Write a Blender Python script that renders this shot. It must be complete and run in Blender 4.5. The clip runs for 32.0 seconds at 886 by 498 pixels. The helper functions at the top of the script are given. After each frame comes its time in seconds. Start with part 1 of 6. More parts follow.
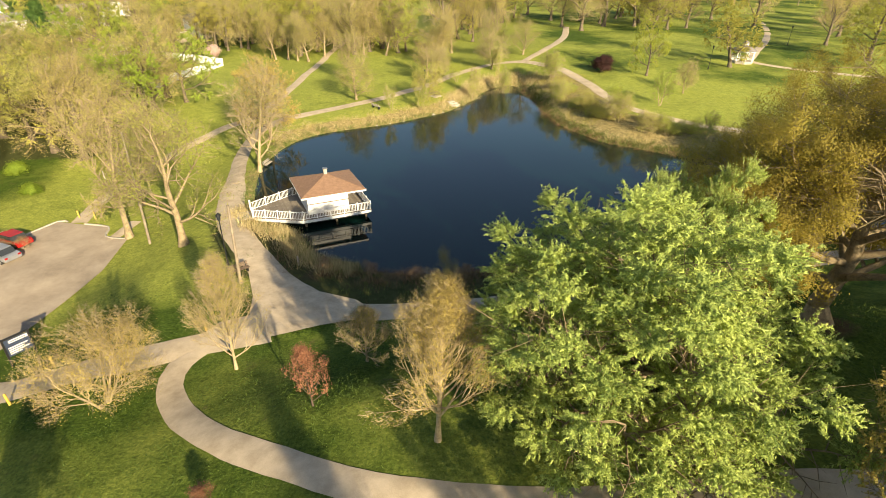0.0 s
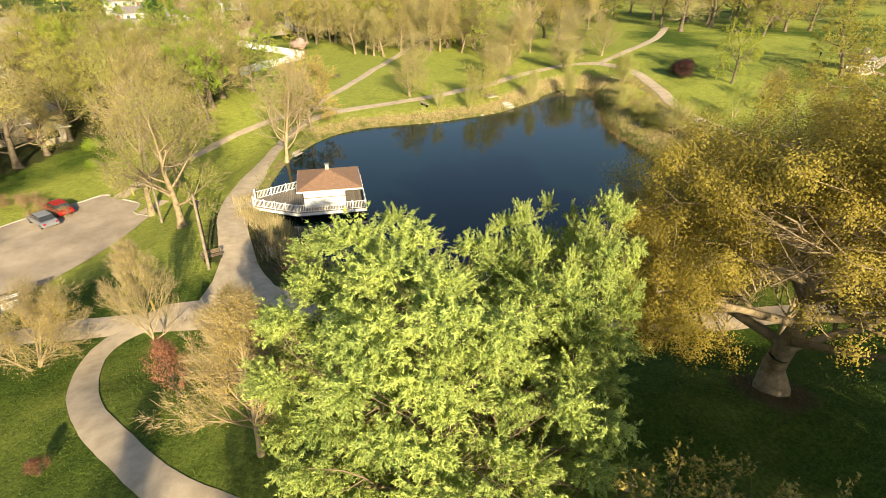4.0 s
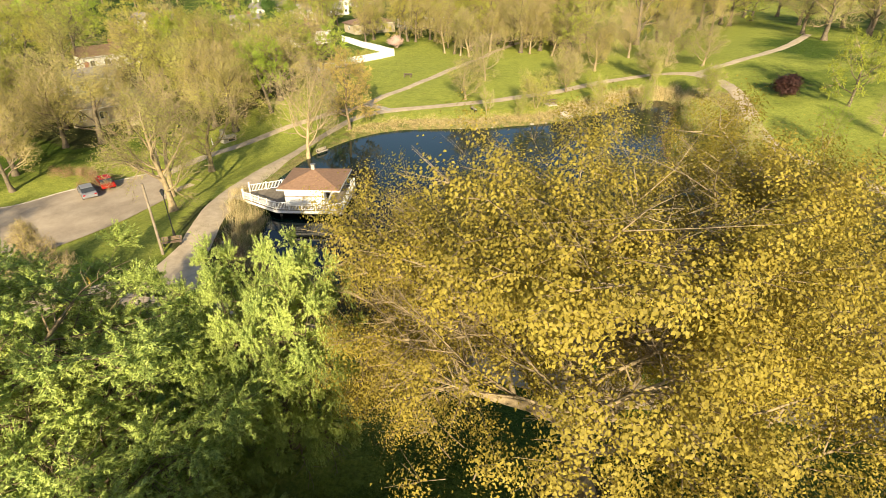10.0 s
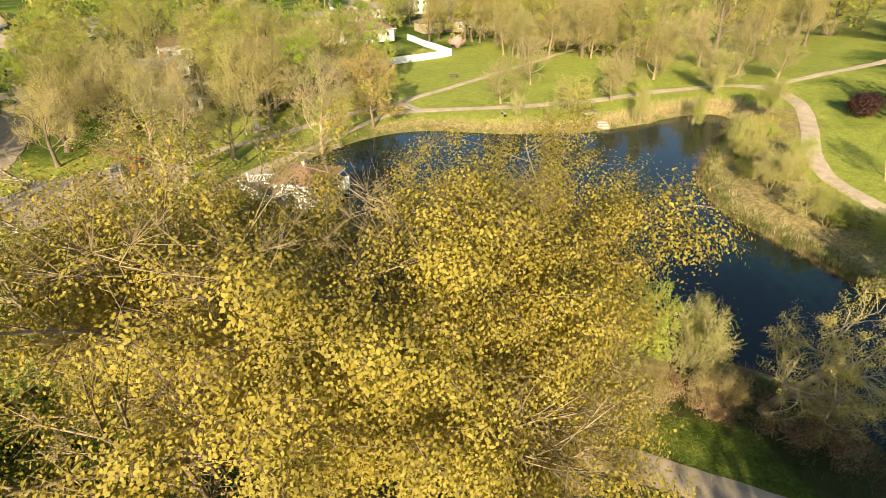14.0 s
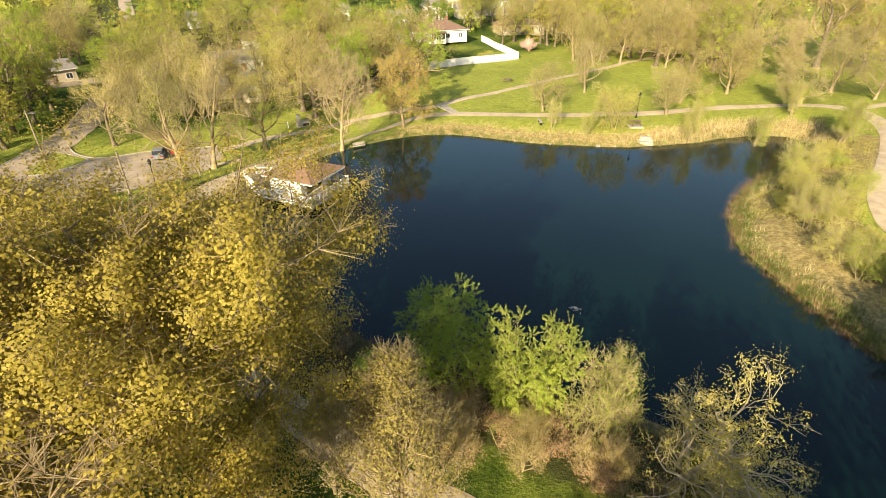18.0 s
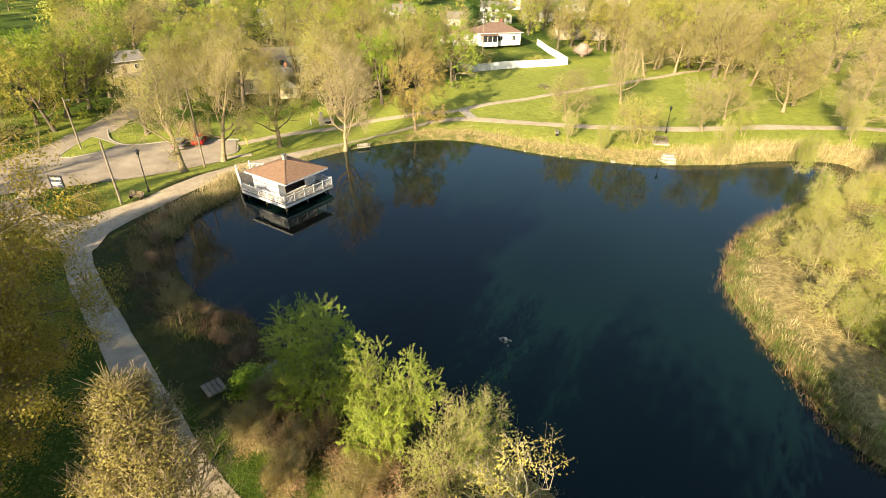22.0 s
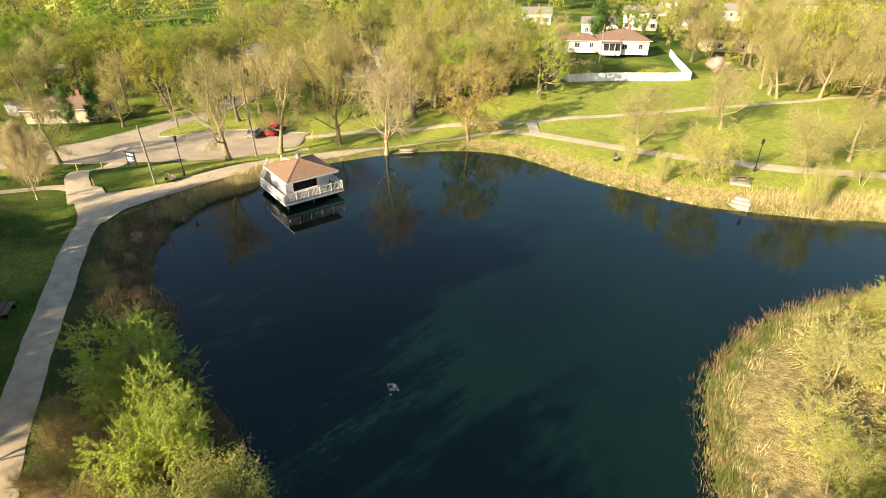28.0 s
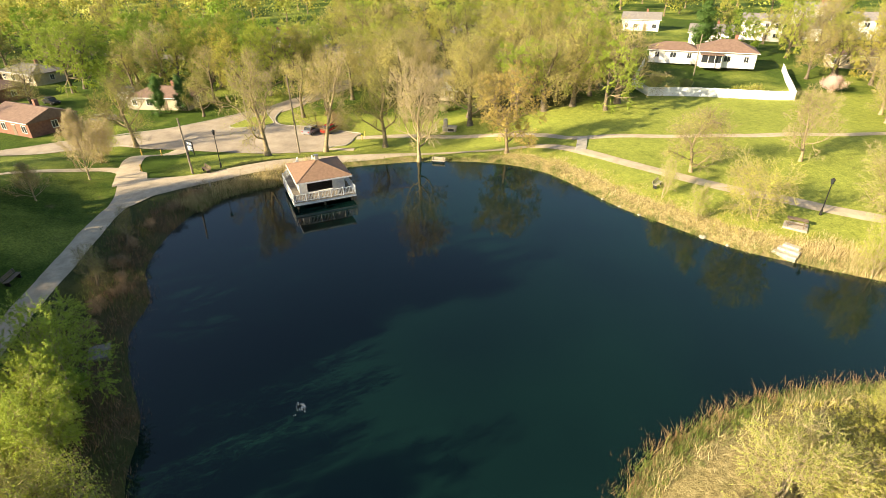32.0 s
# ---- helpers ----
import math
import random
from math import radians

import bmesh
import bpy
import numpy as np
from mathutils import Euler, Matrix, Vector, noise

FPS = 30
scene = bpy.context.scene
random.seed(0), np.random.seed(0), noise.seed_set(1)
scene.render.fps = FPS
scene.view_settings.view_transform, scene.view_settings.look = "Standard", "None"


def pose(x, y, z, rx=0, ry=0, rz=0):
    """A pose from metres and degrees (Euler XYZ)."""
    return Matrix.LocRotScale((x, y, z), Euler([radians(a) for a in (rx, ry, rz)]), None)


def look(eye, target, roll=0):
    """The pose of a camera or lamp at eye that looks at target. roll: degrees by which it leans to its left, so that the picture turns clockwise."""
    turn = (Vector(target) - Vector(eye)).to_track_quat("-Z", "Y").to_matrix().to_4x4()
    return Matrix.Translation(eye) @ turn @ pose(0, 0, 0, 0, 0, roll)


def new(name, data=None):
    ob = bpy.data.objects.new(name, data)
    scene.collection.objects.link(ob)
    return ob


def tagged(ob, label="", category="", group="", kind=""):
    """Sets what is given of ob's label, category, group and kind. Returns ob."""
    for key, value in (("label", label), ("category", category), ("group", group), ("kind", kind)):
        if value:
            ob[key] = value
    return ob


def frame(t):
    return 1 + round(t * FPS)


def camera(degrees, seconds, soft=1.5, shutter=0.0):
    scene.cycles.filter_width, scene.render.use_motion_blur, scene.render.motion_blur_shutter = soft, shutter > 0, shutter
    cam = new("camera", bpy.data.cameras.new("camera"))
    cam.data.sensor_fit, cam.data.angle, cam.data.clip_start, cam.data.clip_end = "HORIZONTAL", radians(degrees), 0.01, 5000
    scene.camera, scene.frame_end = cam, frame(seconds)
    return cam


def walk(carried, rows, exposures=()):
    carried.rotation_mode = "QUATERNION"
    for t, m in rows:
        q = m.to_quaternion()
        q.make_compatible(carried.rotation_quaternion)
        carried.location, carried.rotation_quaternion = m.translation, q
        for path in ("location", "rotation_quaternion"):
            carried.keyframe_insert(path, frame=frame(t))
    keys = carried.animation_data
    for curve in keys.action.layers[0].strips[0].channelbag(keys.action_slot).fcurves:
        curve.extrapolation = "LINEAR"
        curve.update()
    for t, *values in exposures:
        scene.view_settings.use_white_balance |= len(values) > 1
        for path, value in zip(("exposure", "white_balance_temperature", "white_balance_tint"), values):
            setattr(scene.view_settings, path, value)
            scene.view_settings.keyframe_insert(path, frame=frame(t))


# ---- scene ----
cam = camera(79.82, 32.0, soft=0.6, shutter=0.0)
PATH = [
    (0, -0.67, 0.31, 26.3, -0.63, 61.05, -1.16),
    (0.5, 0.87, 0.56, 26.33, 0.37, 60.98, -1.08),
    (1, 2.42, 0.85, 26.37, 1.79, 60.91, -1.06),
    (1.5, 3.99, 1.17, 26.37, 3.94, 60.84, -1.04),
    (2, 5.58, 1.56, 26.36, 6.94, 60.75, -1),
    (2.5, 7.15, 1.98, 26.42, 9.73, 60.62, -0.98),
    (3, 8.66, 2.46, 26.49, 10.29, 60.61, -0.88),
    (3.5, 10.12, 2.95, 26.56, 10.73, 60.55, -0.77),
    (5.5, 15.96, 5.17, 26.75, 16.04, 60.4, -0.58),
    (6, 17.32, 5.89, 26.79, 17.02, 60.38, -0.52),
    (6.5, 18.67, 6.62, 26.84, 18.39, 60.35, -0.45),
    (7, 19.99, 7.41, 26.87, 19.76, 60.29, -0.38),
    (7.5, 21.32, 8.19, 26.92, 21.17, 60.26, -0.29),
    (8, 22.62, 9, 26.96, 22.95, 60.22, -0.25),
    (8.5, 23.86, 9.85, 27.02, 24.7, 60.2, -0.23),
    (9, 25.07, 10.72, 27.08, 25.65, 60.16, -0.17),
    (9.5, 26.27, 11.62, 27.17, 26.53, 60.12, -0.1),
    (10, 27.47, 12.56, 27.2, 27.64, 60.09, 0.01),
    (10.5, 28.66, 13.49, 27.17, 28.71, 60.1, 0.02),
    (11, 29.83, 14.44, 27.15, 29.87, 60.11, -0.01),
    (11.5, 30.97, 15.46, 27.08, 31.12, 60.13, 0),
    (12, 32.07, 16.51, 27.01, 32.72, 60.15, -0.03),
    (12.5, 33.14, 17.56, 26.96, 34.18, 60.14, -0.06),
    (13, 34.16, 18.62, 26.85, 35.62, 60.13, -0.11),
    (13.5, 35.21, 19.71, 26.87, 36.96, 60.16, -0.07),
    (14, 36.25, 20.86, 26.87, 38.13, 60.14, -0.06),
    (14.5, 37.24, 22.08, 26.9, 39.27, 60.13, 0.01),
    (15, 38.15, 23.36, 26.89, 40.64, 60.13, -0.04),
    (15.5, 39.04, 24.62, 26.93, 42.02, 60.1, -0.11),
    (17.5, 42.76, 29.85, 26.71, 48.31, 60.16, -0.11),
    (18, 43.56, 31.24, 26.7, 49.78, 60.19, -0.13),
    (18.5, 44.23, 32.54, 26.73, 51.05, 60.12, -0.25),
    (19, 44.93, 34, 26.7, 52.45, 60.15, -0.21),
    (19.5, 45.63, 35.48, 26.68, 53.78, 60.19, -0.16),
    (20, 46.29, 36.95, 26.71, 55.3, 60.21, -0.24),
    (20.5, 46.84, 38.39, 26.62, 56.59, 60.22, -0.19),
    (21, 47.33, 39.78, 26.6, 57.39, 60.23, -0.22),
    (21.5, 47.83, 41.18, 26.6, 58.33, 60.22, -0.23),
    (22, 48.24, 42.64, 26.57, 59.31, 60.26, -0.25),
    (22.5, 48.61, 44.12, 26.55, 60.76, 60.26, -0.22),
    (23, 49, 45.66, 26.49, 62.63, 60.28, -0.2),
    (23.5, 49.36, 47.22, 26.48, 64.39, 60.27, -0.14),
    (24, 49.57, 48.72, 26.48, 65.4, 60.29, -0.1),
    (24.5, 49.76, 50.25, 26.48, 66.65, 60.3, -0.06),
    (25, 49.95, 51.76, 26.47, 68.11, 60.3, -0.03),
    (25.5, 50.1, 53.22, 26.49, 69.67, 60.3, -0.01),
    (27.5, 50.25, 59.31, 26.38, 75.98, 60.39, 0.17),
    (28, 50.23, 60.92, 26.36, 77.42, 60.42, 0.23),
    (28.5, 50.24, 62.46, 26.41, 78.69, 60.43, 0.25),
    (29, 50.18, 63.97, 26.48, 80.2, 60.45, 0.25),
    (29.5, 50.02, 65.54, 26.53, 81.98, 60.49, 0.31),
    (30, 49.81, 67.13, 26.55, 83.69, 60.51, 0.35),
    (30.5, 49.59, 68.69, 26.54, 85.24, 60.53, 0.39),
    (31, 49.31, 70.24, 26.58, 86.84, 60.53, 0.42),
    (31.5, 49, 71.77, 26.63, 88.6, 60.56, 0.44),
    (32, 48.64, 73.26, 26.68, 90.46, 60.54, 0.45),
]
walk(cam, [(t, pose(x, y, z, rx, ry, rz)) for t, x, y, z, rz, rx, ry in PATH],
     [(0.0, 1.2), (13.0, 1.2), (20.0, 1.4), (28.0, 1.55), (32.0, 1.6)])

# ---- sky, sun ----
SUN_DIR = Vector((0.5, -0.866, 0.0)).normalized()
SUN_EL = radians(22.5)
sky_world = bpy.data.worlds.new("sky")
scene.world = sky_world
sky_world.use_nodes = True
nt = sky_world.node_tree
nt.nodes.clear()
sky = nt.nodes.new("ShaderNodeTexSky")
sky.sky_type, sky.sun_disc = "NISHITA", False
sky.sun_elevation, sky.sun_rotation = SUN_EL, math.atan2(SUN_DIR.x, SUN_DIR.y)
sky.air_density, sky.dust_density, sky.ozone_density = 1.0, 1.0, 1.0
bg = nt.nodes.new("ShaderNodeBackground")
bg.inputs["Strength"].default_value = 0.075
wout = nt.nodes.new("ShaderNodeOutputWorld")
nt.links.new(sky.outputs[0], bg.inputs["Color"])
nt.links.new(bg.outputs[0], wout.inputs["Surface"])
sun_data = bpy.data.lights.new("sun", "SUN")
sun_data.energy, sun_data.angle, sun_data.color = 5.0, radians(0.6), (1.0, 0.83, 0.55)
sun = new("sun", sun_data)
sun.matrix_world = look(Vector((0, 0, 80)) + 100 * (SUN_DIR * math.cos(SUN_EL) + Vector((0, 0, math.sin(SUN_EL)))), (0, 0, 80))

# ---- materials ----
def shader(name):
    m = bpy.data.materials.new(name)
    m.use_nodes = True
    t = m.node_tree
    return m, t, t.nodes["Principled BSDF"]


def node(t, kind, **values):
    n = t.nodes.new("ShaderNode" + kind)
    for k, v in values.items():
        n.inputs[k].default_value = v
    return n


def noise_of(t, scale, detail=4.0, rough=0.6, coord=None):
    n = node(t, "TexNoise", Scale=scale, Detail=detail, Roughness=rough)
    if coord is not None:
        t.links.new(coord, n.inputs["Vector"])
    return n.outputs["Fac"]


def ramp_of(t, fac, stops):
    r = t.nodes.new("ShaderNodeValToRGB")
    el = r.color_ramp.elements
    while len(el) < len(stops):
        el.new(0.5)
    for e, (p, c) in zip(el, stops):
        e.position, e.color = p, (*c, 1)
    t.links.new(fac, r.inputs["Fac"])
    return r.outputs["Color"]


def mix_of(t, fac, a, b, mode="MIX"):
    m = t.nodes.new("ShaderNodeMix")
    m.data_type, m.blend_type = "RGBA", mode
    for sock, val in ((m.inputs[0], fac), (m.inputs[6], a), (m.inputs[7], b)):
        if isinstance(val, (int, float)):
            sock.default_value = val
        elif isinstance(val, tuple):
            sock.default_value = (*val, 1)
        else:
            t.links.new(val, sock)
    return m.outputs[2]


def bump_of(t, bsdf, fac, strength, dist):
    b = node(t, "Bump", Strength=strength, Distance=dist)
    t.links.new(fac, b.inputs["Height"])
    t.links.new(b.outputs[0], bsdf.inputs["Normal"])


def surface(name, dark, light, scale=3.0, rough=0.8, bump=0.3, dist=0.02, fine=40.0, metal=0.0, vary=0.0):
    """A worn surface: two scales of tone, fine relief, an optional shade of its own for each object."""
    m, t, b = shader(name)
    pos = t.nodes.new("ShaderNodeNewGeometry").outputs["Position"]
    big = noise_of(t, scale, 5, 0.65, pos)
    small = noise_of(t, fine, 3, 0.6, pos)
    both = node(t, "Math")
    both.operation = "MULTIPLY_ADD"
    t.links.new(small, both.inputs[0])
    both.inputs[1].default_value = 0.45
    t.links.new(big, both.inputs[2])
    col = ramp_of(t, both.outputs[0], [(0.5, dark), (0.95, light)])
    if vary:
        info = t.nodes.new("ShaderNodeObjectInfo")
        mul = ramp_of(t, info.outputs["Random"], [(0.0, (1 - vary,) * 3), (1.0, (1.0,) * 3)])
        col = mix_of(t, 1.0, col, mul, "MULTIPLY")
    t.links.new(col, b.inputs["Base Color"])
    b.inputs["Roughness"].default_value, b.inputs["Metallic"].default_value = rough, metal
    bump_of(t, b, small, bump, dist)
    return m


def foliage(name, dark, light, through_col, share=0.35, tone=0.25, own=True):
    """Leaves: a shade for each leaf, slow drifts over the crown, light that shines through."""
    m, t, b = shader(name)
    geo = t.nodes.new("ShaderNodeNewGeometry")
    drift = noise_of(t, tone, 2, 0.5, geo.outputs["Position"])
    add = node(t, "Math")
    add.operation = "MULTIPLY_ADD"
    t.links.new(geo.outputs["Random Per Island"], add.inputs[0])
    add.inputs[1].default_value = 0.52
    t.links.new(drift, add.inputs[2])
    col = ramp_of(t, add.outputs[0], [(0.35, dark), (1.0, light)])
    if own:
        info = t.nodes.new("ShaderNodeObjectInfo")
        col = mix_of(t, 1.0, col, ramp_of(t, info.outputs["Random"], [(0.0, (0.72, 0.80, 0.70)), (0.35, (1.04, 0.97, 0.88)), (0.65, (0.86, 1.0, 0.78)), (1.0, (1.14, 1.12, 1.05))]), "MULTIPLY")
    t.links.new(col, b.inputs["Base Color"])
    b.inputs["Roughness"].default_value = 0.6
    b.inputs["Specular IOR Level"].default_value = 0.25
    tr = node(t, "BsdfTranslucent")
    t.links.new(mix_of(t, 0.6, col, through_col), tr.inputs["Color"])
    mx = node(t, "MixShader", Fac=share)
    out = t.nodes["Material Output"]
    t.links.new(b.outputs[0], mx.inputs[1])
    t.links.new(tr.outputs[0], mx.inputs[2])
    t.links.new(mx.outputs[0], out.inputs["Surface"])
    return m


def bark(name, dark, light, scale=2.5):
    return surface(name, dark, light, scale, 0.9, 0.6, 0.03, 18.0)


def ground_material():
    m, t, b = shader("grass ground")
    pos = t.nodes.new("ShaderNodeNewGeometry").outputs["Position"]
    big = noise_of(t, 0.045, 4, 0.6, pos)
    mid = noise_of(t, 0.5, 4, 0.65, pos)
    fine = noise_of(t, 5.0, 5, 0.7, pos)
    tiny = noise_of(t, 22.0, 3, 0.7, pos)
    lush = ramp_of(t, fine, [(0.25, (0.018, 0.034, 0.006)), (0.5, (0.058, 0.098, 0.012)), (0.8, (0.135, 0.175, 0.028))])
    pale = ramp_of(t, fine, [(0.25, (0.125, 0.155, 0.028)), (0.55, (0.315, 0.345, 0.060)), (0.85, (0.51, 0.50, 0.14))])
    att = t.nodes.new("ShaderNodeAttribute")
    att.attribute_name = "cover"
    meadow = node(t, "Math")
    meadow.operation = "MULTIPLY_ADD"
    t.links.new(att.outputs["Alpha"], meadow.inputs[0])
    meadow.inputs[1].default_value = 0.33
    t.links.new(big, meadow.inputs[2])
    grass = mix_of(t, ramp_of(t, meadow.outputs[0], [(0.48, (0, 0, 0)), (0.68, (1, 1, 1))]), lush, pale)
    soil = ramp_of(t, tiny, [(0.25, (0.055, 0.038, 0.018)), (0.8, (0.16, 0.115, 0.06))])
    grass = mix_of(t, ramp_of(t, mid, [(0.60, (0, 0, 0)), (0.78, (0.55, 0.55, 0.55))]), grass, soil)
    tuft = noise_of(t, 2.6, 4, 0.75, pos)
    straw = mix_of(t, 0.5, ramp_of(t, tiny, [(0.2, (0.15, 0.11, 0.045)), (0.8, (0.46, 0.36, 0.17))]), ramp_of(t, tuft, [(0.35, (0.07, 0.06, 0.02)), (0.5, (0.30, 0.25, 0.09)), (0.68, (0.62, 0.50, 0.24))]))
    weed = ramp_of(t, tiny, [(0.2, (0.025, 0.04, 0.010)), (0.8, (0.10, 0.10, 0.035))])
    sep = t.nodes.new("ShaderNodeSeparateColor")
    t.links.new(att.outputs["Color"], sep.inputs[0])
    rough_edge = node(t, "Math")
    rough_edge.operation = "MULTIPLY_ADD"
    t.links.new(mid, rough_edge.inputs[0])
    rough_edge.inputs[1].default_value = 1.1
    t.links.new(sep.outputs[0], rough_edge.inputs[2])
    dry = ramp_of(t, rough_edge.outputs[0], [(0.75, (0, 0, 0)), (1.15, (1, 1, 1))])
    col = mix_of(t, dry, grass, straw)
    rough2 = node(t, "Math")
    rough2.operation = "MULTIPLY_ADD"
    t.links.new(mid, rough2.inputs[0])
    rough2.inputs[1].default_value = 1.1
    t.links.new(sep.outputs[1], rough2.inputs[2])
    col = mix_of(t, ramp_of(t, rough2.outputs[0], [(0.75, (0, 0, 0)), (1.15, (1, 1, 1))]), col, weed)
    col = mix_of(t, ramp_of(t, sep.outputs[2], [(0.3, (0, 0, 0)), (0.8, (1, 1, 1))]), col, soil)
    col = mix_of(t, 1.0, col, ramp_of(t, noise_of(t, 1.1, 7, 0.75, pos), [(0.3, (0.62, 0.66, 0.6)), (0.5, (0.98, 0.98, 0.98)), (0.7, (1.22, 1.18, 1.15))]), "MULTIPLY")
    t.links.new(col, b.inputs["Base Color"])
    b.inputs["Roughness"].default_value = 0.95
    b.inputs["Specular IOR Level"].default_value = 0.1
    bump_of(t, b, fine, 0.9, 0.18)
    return m


def water_material():
    m, t, b = shader("pond water")
    pos = t.nodes.new("ShaderNodeNewGeometry").outputs["Position"]
    silt = ramp_of(t, noise_of(t, 0.05, 3, 0.5, pos), [(0.3, (0.0015, 0.007, 0.007)), (0.7, (0.003, 0.015, 0.011))])
    t.links.new(silt, b.inputs["Base Color"])
    b.inputs["Roughness"].default_value = 0.045
    b.inputs["IOR"].default_value = 1.33
    bump_of(t, b, noise_of(t, 1.6, 4, 0.6, pos), 0.06, 0.05)
    return m


L_MEADOW = foliage("tall yellow-green grass", (0.17, 0.17, 0.03), (0.50, 0.46, 0.09), (0.45, 0.42, 0.06), 0.25, 0.7, False)
M_GROUND = ground_material()
M_WATER = water_material()
M_PATH = surface("park path gravel", (0.35, 0.275, 0.18), (0.58, 0.47, 0.325), 0.8, 0.9, 0.3, 0.01, 30.0)
M_ASPHALT = surface("worn asphalt", (0.26, 0.205, 0.145), (0.46, 0.375, 0.27), 0.35, 0.9, 0.3, 0.01, 25.0)
M_KERB = surface("kerb concrete", (0.32, 0.28, 0.22), (0.50, 0.45, 0.36), 1.5, 0.85)
M_STONE = surface("pale stone", (0.30, 0.26, 0.20), (0.55, 0.49, 0.40), 2.0, 0.85)
M_WHITE = surface("white painted wood", (0.62, 0.61, 0.58), (0.82, 0.81, 0.78), 2.5, 0.55, 0.12, 0.004)
M_OLDWHITE = surface("white house siding", (0.62, 0.60, 0.55), (0.80, 0.78, 0.73), 1.5, 0.65, 0.15, 0.01)
M_VINYL = surface("white vinyl fence", (0.70, 0.70, 0.68), (0.83, 0.83, 0.81), 1.0, 0.45, 0.05, 0.004)
M_SHINGLE = surface("brown roof shingles", (0.19, 0.11, 0.065), (0.29, 0.175, 0.11), 3.0, 0.9, 0.25, 0.015, 14.0)
M_SHINGLE_RED = surface("reddish roof shingles", (0.14, 0.085, 0.06), (0.25, 0.16, 0.115), 2.0, 0.9, 0.5, 0.015, 14.0)
M_SHINGLE_GREY = surface("grey roof shingles", (0.14, 0.125, 0.115), (0.30, 0.27, 0.24), 2.0, 0.9, 0.5, 0.015, 14.0)
M_DECK = surface("grey deck boards", (0.18, 0.15, 0.115), (0.33, 0.28, 0.21), 2.5, 0.85, 0.3, 0.008, 30.0, vary=0.35)
# stands for shade in hollows and under the deck; also paints a dark car
M_DARK = surface("near-black for shaded hollows and dark paint", (0.012, 0.011, 0.010), (0.03, 0.028, 0.025), 2.0, 0.8)
M_WOOD = surface("weathered brown wood", (0.10, 0.07, 0.045), (0.24, 0.17, 0.11), 3.0, 0.8, 0.4, 0.01, 35.0)
M_POLE = surface("old pole wood", (0.16, 0.125, 0.085), (0.34, 0.28, 0.20), 1.5, 0.9, 0.4, 0.01, 30.0)
M_BLACK = surface("black lamp iron", (0.012, 0.012, 0.012), (0.035, 0.034, 0.032), 4.0, 0.5, 0.1, 0.003, metal=0.4)
M_STEEL = surface("dull steel", (0.28, 0.27, 0.26), (0.45, 0.44, 0.42), 4.0, 0.45, 0.1, 0.003, metal=0.8)
M_YELLOW = surface("yellow bollard paint", (0.42, 0.27, 0.04), (0.66, 0.45, 0.09), 3.0, 0.6)
M_BRICK = surface("red brick wall", (0.16, 0.07, 0.045), (0.30, 0.14, 0.09), 2.0, 0.9, 0.4, 0.01)
M_TAN = surface("tan siding", (0.36, 0.30, 0.21), (0.52, 0.45, 0.33), 1.5, 0.7, 0.15, 0.01)
M_GLASS = surface("dark window glass", (0.02, 0.024, 0.03), (0.05, 0.055, 0.06), 0.6, 0.08, 0.0, 0.001)
M_RED = surface("red car paint", (0.30, 0.008, 0.008), (0.42, 0.015, 0.012), 1.0, 0.25, 0.0, 0.001)
M_SILVER = surface("silver car paint", (0.30, 0.31, 0.33), (0.42, 0.43, 0.45), 1.0, 0.3, 0.0, 0.001, metal=0.5)
M_RUBBER = surface("tyre rubber", (0.015, 0.015, 0.015), (0.04, 0.04, 0.04), 6.0, 0.85)
M_SIGN = surface("sign navy board", (0.02, 0.03, 0.06), (0.04, 0.055, 0.095), 2.0, 0.5)
M_LENS = surface("lamp glass", (0.55, 0.52, 0.45), (0.72, 0.68, 0.6), 3.0, 0.3)

B_GREY = bark("grey-brown bark", (0.11, 0.08, 0.045), (0.33, 0.25, 0.145))
B_PALE = bark("pale tan bark", (0.22, 0.165, 0.09), (0.50, 0.40, 0.23))
B_WHITE = bark("whitish sycamore bark", (0.30, 0.25, 0.17), (0.62, 0.54, 0.40), 1.2)
B_MID = bark("brown-grey bark", (0.14, 0.105, 0.06), (0.40, 0.31, 0.175))
B_DULL = bark("dark grey-brown bark", (0.055, 0.042, 0.028), (0.21, 0.165, 0.105))
B_DARK = bark("dark bark", (0.045, 0.032, 0.022), (0.14, 0.10, 0.065))
L_GREEN = foliage("light green leaves", (0.125, 0.20, 0.05), (0.53, 0.605, 0.15), (0.43, 0.51, 0.09), 0.27, 0.5, False)
L_YELLOW = foliage("yellow spring leaves", (0.195, 0.158, 0.03), (0.45, 0.365, 0.062), (0.43, 0.345, 0.046), 0.46, 0.5, False)
L_OLIVE = foliage("olive budding leaves", (0.185, 0.185, 0.04), (0.53, 0.505, 0.115), (0.50, 0.47, 0.075))
L_BUD = foliage("tan buds", (0.20, 0.175, 0.055), (0.50, 0.44, 0.14), (0.46, 0.40, 0.09), 0.25)
L_WILLOW = foliage("fresh willow leaves", (0.155, 0.21, 0.03), (0.45, 0.50, 0.08), (0.46, 0.51, 0.065))
L_BRIGHT = foliage("bright spring green leaves", (0.11, 0.19, 0.02), (0.30, 0.40, 0.05), (0.34, 0.43, 0.05))
L_TAN = foliage("dry brown-tan buds", (0.12, 0.092, 0.03), (0.32, 0.245, 0.08), (0.29, 0.21, 0.05), 0.22)
L_GOLD = foliage("golden tan buds", (0.27, 0.21, 0.05), (0.56, 0.45, 0.13), (0.5, 0.4, 0.1), 0.25)
L_SHRUB = foliage("yellow-green shrub leaves", (0.22, 0.225, 0.05), (0.54, 0.53, 0.13), (0.5, 0.49, 0.08), 0.3)
